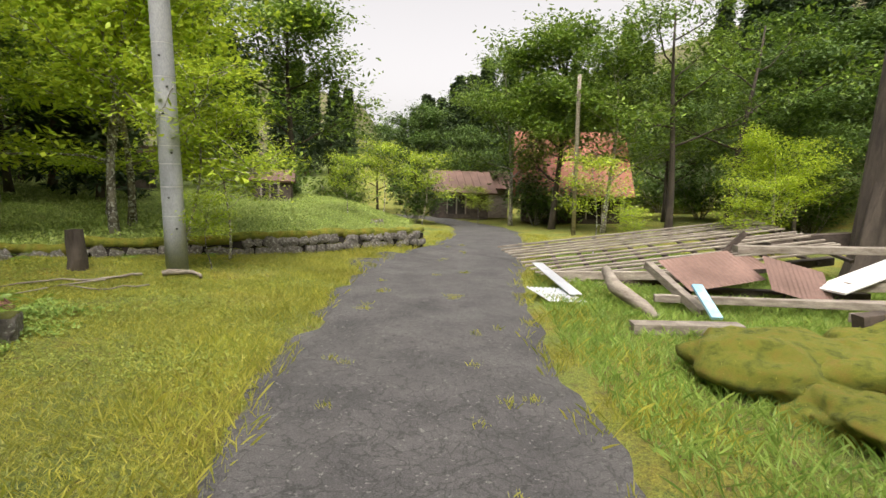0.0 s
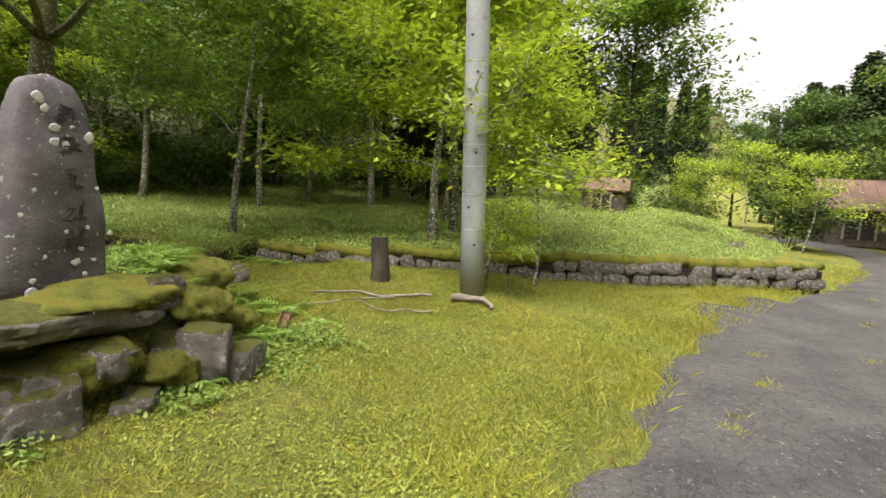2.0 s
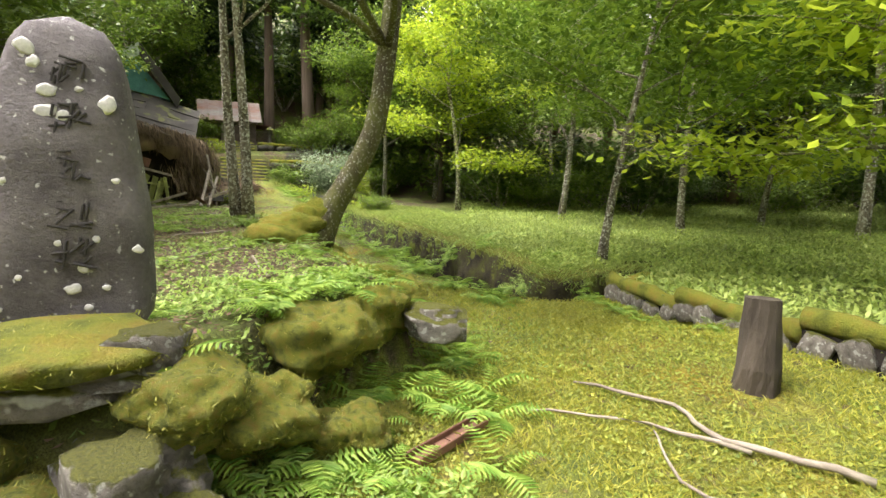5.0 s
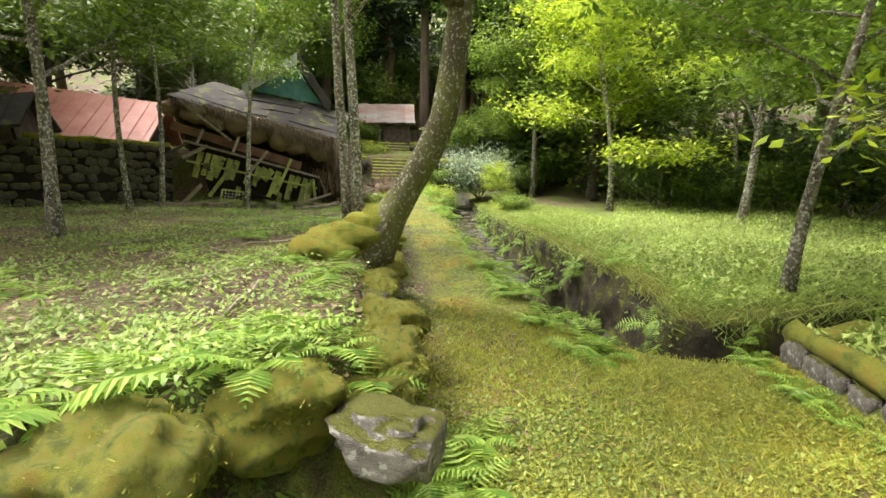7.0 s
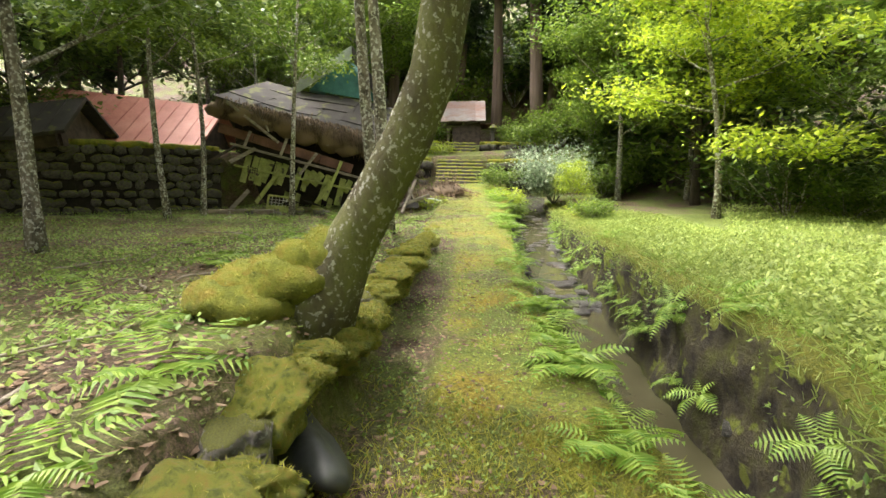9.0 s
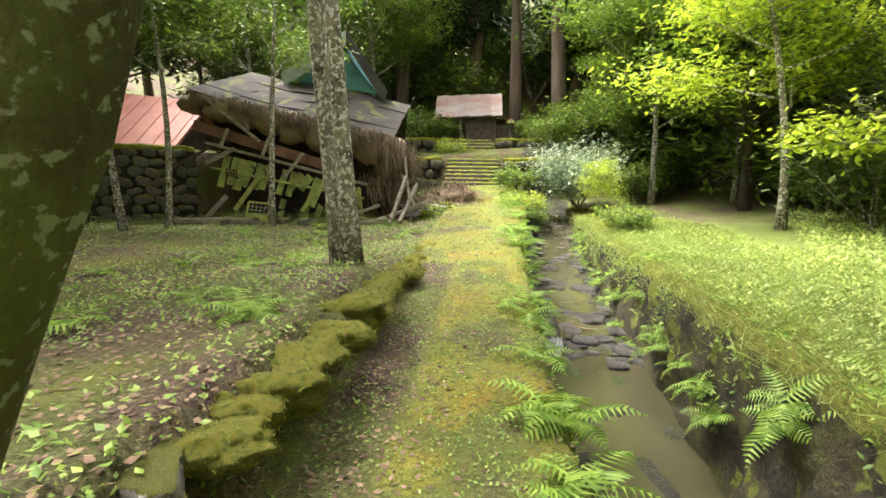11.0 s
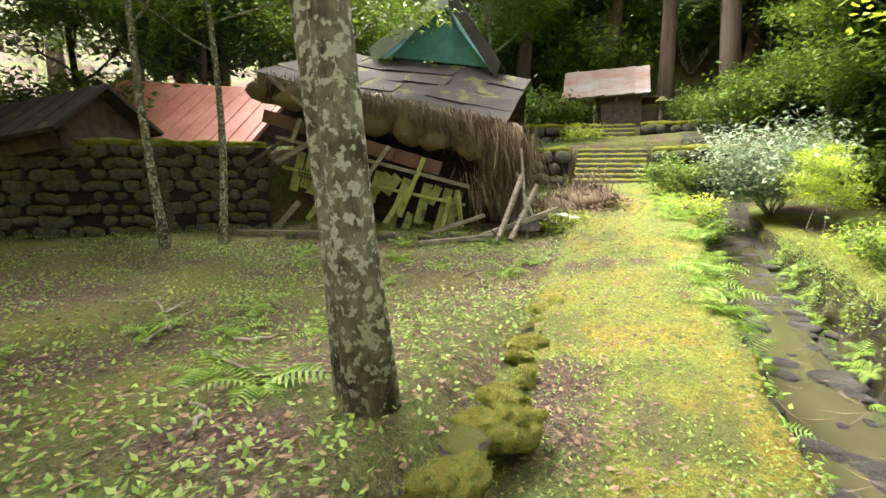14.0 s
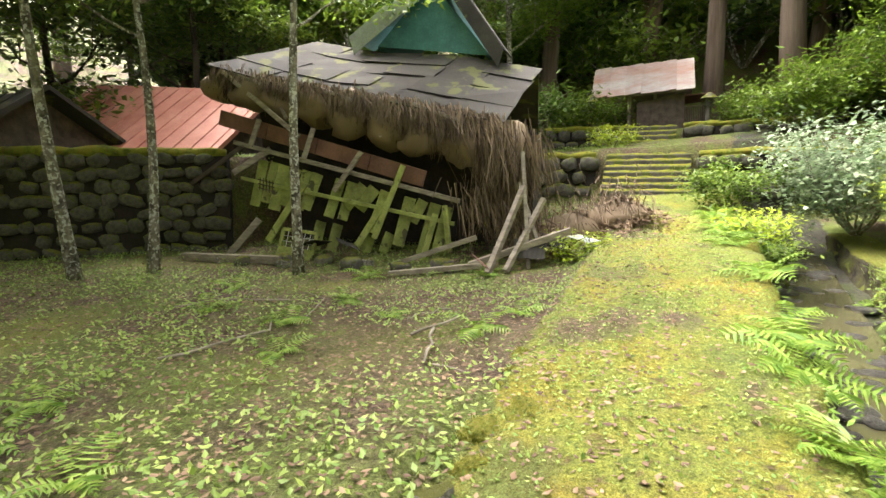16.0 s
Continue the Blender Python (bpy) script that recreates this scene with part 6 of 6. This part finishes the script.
for i in range(10):
    x, y = -3.9 - rng.uniform(0, 0.5), 2.4 + rng.uniform(0, 2.3)
    fern(x, y, rng.uniform(0.4, 0.7), None, 0, rng.uniform(0, 360))
for i in range(44):      # on the raised ground
    a, b = rng.uniform(-4.5, 14), -1.6 - abs(rng.normal(0, 2.2))
    x, y = xy(a, b)
    if math.hypot(x + 13.6, y - 1.0) < 0.5 or x > -4.6:
        continue
    fern(x, y, rng.uniform(0.5, 1.1), None, 0, rng.uniform(0, 360))
for i in range(14):
    x, y = -3.0 - rng.uniform(0, 7.5), 0
    y = float(np.interp(x, [p[0] for p in WALL], [p[1] for p in WALL])) - 0.25
    fern(x, y, rng.uniform(0.4, 0.7), None, 0, rng.uniform(0, 360))


def scatter(count, box4, seed, keep):
    rng = np.random.default_rng(seed)
    x = rng.uniform(box4[0], box4[1], count)
    y = rng.uniform(box4[2], box4[3], count)
    z, f, l, c = land(x, y)
    a, b = ab(x, y)
    rd, rp, _ = nearest(ROADC, x, y)
    rw = np.interp(rp, range(len(ROADC)), ROADW)
    ed, _, es = nearest(EDGE, x, y)
    m = keep(dict(x=x, y=y, z=z, f=f, l=l, c=c, a=a, b=b, road=rd - rw, lawn=es > 0, rng=rng))
    return np.stack([x, y, z], 1)[m]


def blades(rng, p, h, w, lean=0.5):
    k = len(p)
    az = rng.uniform(0, 2 * math.pi, k)
    s = np.stack([np.cos(az), np.sin(az), np.zeros(k)], 1) * w
    hh = h * rng.uniform(0.4, 1.3, k)
    ln = rng.normal(0, lean, (k, 2)) * hh[:, None]
    top = p + np.stack([ln[:, 0], ln[:, 1], hh], 1)
    mid = p + np.stack([ln[:, 0] * 0.3, ln[:, 1] * 0.3, hh * 0.55], 1)
    return np.stack([p - s, p + s, (mid + top) / 2 + s * 0.6, top], 1)


def stuff(name, quads, mat, label, cat):
    g = Geo()
    g.quads(quads)
    tagged(part(name, g, mat), label, cat, kind="stuff")


def patch(q, s):
    return lumps(q["x"], q["y"], s) * 0.5 + 0.5


rng = np.random.default_rng(100)
verge = scatter(330000, (-9.5, 1, 1.0, 13), 101, lambda q: (q["road"] > -0.12) & (~q["lawn"]) & (q["c"] < 0.2) & (q["f"] < 0.5) & (patch(q, 1.3) + q["rng"].uniform(-0.4, 0.4, len(q["x"])) > 0.3))
stuff("verge_grass", blades(rng, verge, 0.04, 0.0035, 0.8), M_GRASS, "short yellow-green grass of the verge", "grass")
tuft = scatter(60000, (-3.2, 5, 1.0, 20), 102, lambda q: (np.abs(q["road"] - 0.25) < 0.5) & (patch(q, 2.1) > 0.4) & (q["x"] > -3.2))
stuff("road_edge_grass", blades(rng, tuft, 0.12, 0.005), M_GRASS, "longer grass along the asphalt edge", "grass")
rightv = scatter(60000, (1.2, 8, 1.0, 14), 103, lambda q: q["road"] > 0.15)
stuff("rough_grass", blades(rng, rightv, 0.11, 0.006, 0.6), M_HERB, "rough green grass round the timber heap", "grass")
tiny = scatter(500, (-1.2, 1.2, 1.5, 16), 104, lambda q: (q["road"] < 0) & (patch(q, 2.7) > 0.86))
if len(tiny):
    cl = np.repeat(tiny, 30, 0) + rng.normal(0, 0.035, (len(tiny) * 30, 3)) * np.array([1, 1, 0]) + np.array([0, 0, 0.06])
    stuff("crack_grass", blades(rng, cl, 0.05, 0.004), M_GRASS, "grass tufts in the asphalt cracks", "grass")
field = scatter(300000, (-26, 2.5, 6.5, 30), 105, lambda q: (q["f"] > 0.5) & (q["c"] < 0.15) & (q["rng"].uniform(0, 1, len(q["x"])) < np.clip(9 / np.hypot(q["x"] + 6, q["y"] - 6), 0.25, 1)))
stuff("field_herbs", leaves(rng, field + np.array([0, 0, 0.06]) + rng.uniform(0, 1, (len(field), 1)) * np.array([0, 0, 0.12]), 0.075, -0.6, 0.5, 0.9), M_FIELD, "lush green herbs of the old field", "herbs")
herb = scatter(200000, (-30, -4.2, -11, 8), 106, lambda q: q["lawn"] & (q["c"] < 0.1) & (q["b"] > -14) & (patch(q, 0.9) * 0.6 + patch(q, 2.3) * 0.4 + q["rng"].uniform(-0.35, 0.35, len(q["x"])) > 0.5))
stuff("floor_herbs", leaves(rng, herb + np.array([0, 0, 0.03]) + rng.uniform(0, 1, (len(herb), 1)) * np.array([0, 0, 0.06]), 0.05, -0.3, 0.55, 0.7), M_HERB, "low green herbs on the shaded ground", "herbs")
dead = scatter(150000, (-24, -4.2, -9, 7), 107, lambda q: (q["lawn"] | ((q["b"] < 0.45) & (q["b"] > -1.4) & (q["a"] > -3))) & (q["c"] < 0.1) & (q["rng"].uniform(0, 1, len(q["x"])) < np.where(q["b"] > -0.3, 0.16, np.where(q["b"] > -1.4, 0.4, 0.5))))
stuff("leaf_litter", leaves(rng, dead + np.array([0, 0, 0.008]), 0.05, 0.1, 0.6, 0.25), M_LITTER, "brown dead leaves on the ground", "leaf litter")
pm = scatter(150000, (-29, -6, -5, 7.5), 108, lambda q: (q["b"] > -1.5) & (q["b"] < 0.55) & (q["a"] > -4.5) & (q["c"] < 0.5) & (patch(q, 1.9) + q["rng"].uniform(-0.4, 0.4, len(q["x"])) > 0.35))
stuff("path_moss_tufts", leaves(rng, pm + np.array([0, 0, 0.01]), 0.03, -0.5, 0.6, 0.8), M_HERB, "tiny moss and clover leaves on the path", "moss")
bank = scatter(200000, (-28, -9, 0, 10), 109, lambda q: (q["c"] > 0.03) & (q["c"] < 0.9) & (q["b"] > 1.6) & (patch(q, 2.9) + q["rng"].uniform(-0.2, 0.2, len(q["x"])) > 0.72))
stuff("bank_plants", leaves(rng, bank + rng.normal(0, 0.07, (len(bank), 3)), 0.085, 0.6, 0.5, 0.8), M_LEAF, "small plants hanging on the stream bank", "plants")
banktop = scatter(160000, (-30, -9, 3, 16), 110, lambda q: (q["f"] > 0.5) & (q["c"] < 0.6) & (q["b"] > 1.5) & (q["b"] < 5) & (q["a"] < 14))
stuff("bank_grass", np.concatenate([blades(rng, banktop[::3], 0.14, 0.004, 0.8), leaves(rng, banktop + rng.uniform(0, 1, (len(banktop), 1)) * np.array([0, 0, 0.12]), 0.055, -0.4, 0.5, 0.9)]), M_FIELD, "long pale grass on the stream bank", "grass")
edge = scatter(160000, (-29, -8, -5, 8), 111, lambda q: (q["b"] > 0.05) & (q["b"] < 0.75) & (q["a"] > -2.5) & (q["c"] > 0.0) & (q["c"] < 0.8))
stuff("path_edge_plants", leaves(rng, edge + rng.normal(0, 0.04, (len(edge), 3)), 0.07, -0.2, 0.5, 0.8), M_FERN, "bright plants along the path's edge", "plants")
clover = scatter(150000, (-9.5, -1, 2.0, 9), 113, lambda q: (q["road"] > 0.1) & (~q["lawn"]) & (q["c"] < 0.2) & (q["f"] < 0.5) & (q["a"] < -2.2) & (q["y"] > 3.5) & (patch(q, 1.6) + q["rng"].uniform(-0.5, 0.5, len(q["x"])) > 0.5))
stuff("clover_leaves", leaves(rng, clover + np.array([0, 0, 0.012]), 0.026, -0.3, 0.75, 0.6), M_CLOVER, "tiny clover and moss leaves in the short grass", "clover")
mound = scatter(32000, (-6.5, -3.7, 1.2, 5.6), 114, lambda q: (patch(q, 3.1) + q["rng"].uniform(-0.3, 0.3, len(q["x"])) > 0.55) & (q["lawn"] | (q["x"] > -4.6)) & (np.hypot((q["x"] + 4.7) / 1.0, (q["y"] - 3.5) / 1.1) > 0.8))
stuff("mound_herbs", leaves(rng, mound + np.array([0, 0, 0.02]) + rng.uniform(0, 1, (len(mound), 1)) * np.array([0, 0, 0.07]), 0.045, -0.2, 0.5, 0.8), M_HERB, "light green herbs on the mound", "herbs")
rng = np.random.default_rng(120)
bf = scene.objects["bank_face"].data
co = np.empty(len(bf.vertices) * 3)
bf.vertices.foreach_get("co", co)
co = co.reshape(-1, 3)
co = co[(co[:, 0] < -8.8) & (co[:, 0] > -24) & (co[:, 2] > -1.25)]
dens = lumps(co[:, 0], co[:, 1] + 0.7 * co[:, 2], 2.6) * 0.5 + 0.5 + 0.55 * np.clip((co[:, 2] + 0.15) / 0.5, -0.6, 1) + 0.25 * sstep(1, 5, ab(co[:, 0], co[:, 1])[0])
pick = co[rng.uniform(0.65, 1.7, len(co)) < dens]
drape = np.repeat(pick, 7, 0) + rng.normal(0, 0.06, (len(pick) * 7, 3)) + np.array([0.02, -0.06, 0.0])
stuff("hanging_plants", leaves(rng, drape, 0.06, 0.7, 0.45, 0.7), M_LEAF, "small leafy plants hanging down the stream bank", "plants")
lip = co[co[:, 2] > np.interp(co[:, 0], [-24, -14, -9], [0.3, 0.2, 0.1])]
lipq = np.repeat(lip, 8, 0) + rng.normal(0, 0.09, (len(lip) * 8, 3)) * np.array([1, 1, 0.5])
stuff("lip_grass", blades(rng, lipq, 0.10, 0.004, 1.0), M_FIELD, "pale grass hanging over the bank's edge", "grass")
mids = co[(co[:, 2] > -0.8) & (co[:, 2] < 0.15)]
for i in range(36):
    p = mids[int(rng.integers(len(mids)))]
    fern(p[0] + 0.03, p[1] - 0.07, rng.uniform(0.45, 0.95), p[2], 35, 20 + rng.uniform(-30, 30))
twigs = scatter(2600, (-24, -9, -5, 7), 112, lambda q: (q["c"] > 0.85) & (q["a"] > 7.2) & (q["a"] < 10.5))
if len(twigs):
    stuff("stream_twigs", strands(rng, twigs[0], twigs[0], 1, 0.3, (1, 0, 0)) if len(twigs) < 3 else leaves(rng, twigs + np.array([0, 0, 0.08]), 0.5, 0.0, 0.03, 0.2), M_STRAW, "washed-up twigs in the stream bed", "twigs")


def fuzz(name, prefix, mat, h, per, label):
    """A pile of tiny moss shoots on the upper side of all objects of that kind."""
    rng2 = np.random.default_rng(len(prefix))
    out = []
    for ob in list(scene.objects):
        if ob.type == 'MESH' and ob.data.name.startswith(prefix):
            n = len(ob.data.vertices)
            co = np.empty(n * 3)
            ob.data.vertices.foreach_get("co", co)
            m = np.array(ob.matrix_basis)
            if ob.parent:
                m = np.array(ob.parent.matrix_basis) @ m
            w = co.reshape(-1, 3) @ m[:3, :3].T + m[:3, 3]
            up = w[:, 2] > w[:, 2].mean() - 0.04
            p = np.repeat(w[up], per, 0)
            size = (w[:, 0].max() - w[:, 0].min())
            out.append(p + rng2.normal(0, 0.03 * size, p.shape) * np.array([1, 1, 0.15]) - np.array([0, 0, 0.01]))
    if out:
        stuff(name, blades(rng2, np.concatenate(out), h, 0.003, 0.9), mat, label, "moss")


fuzz("moss_shoots", "mossy_stone", M_GRASS, 0.016, 2, "fine moss shoots on the stones")
fuzz("moss_shoots", "moss_cushion", M_GRASS, 0.02, 8, "fine moss shoots at the tree's foot")
fuzz("moss_shoots", "moss_mat", M_GRASS, 0.018, 8, "fine moss shoots on the slab")
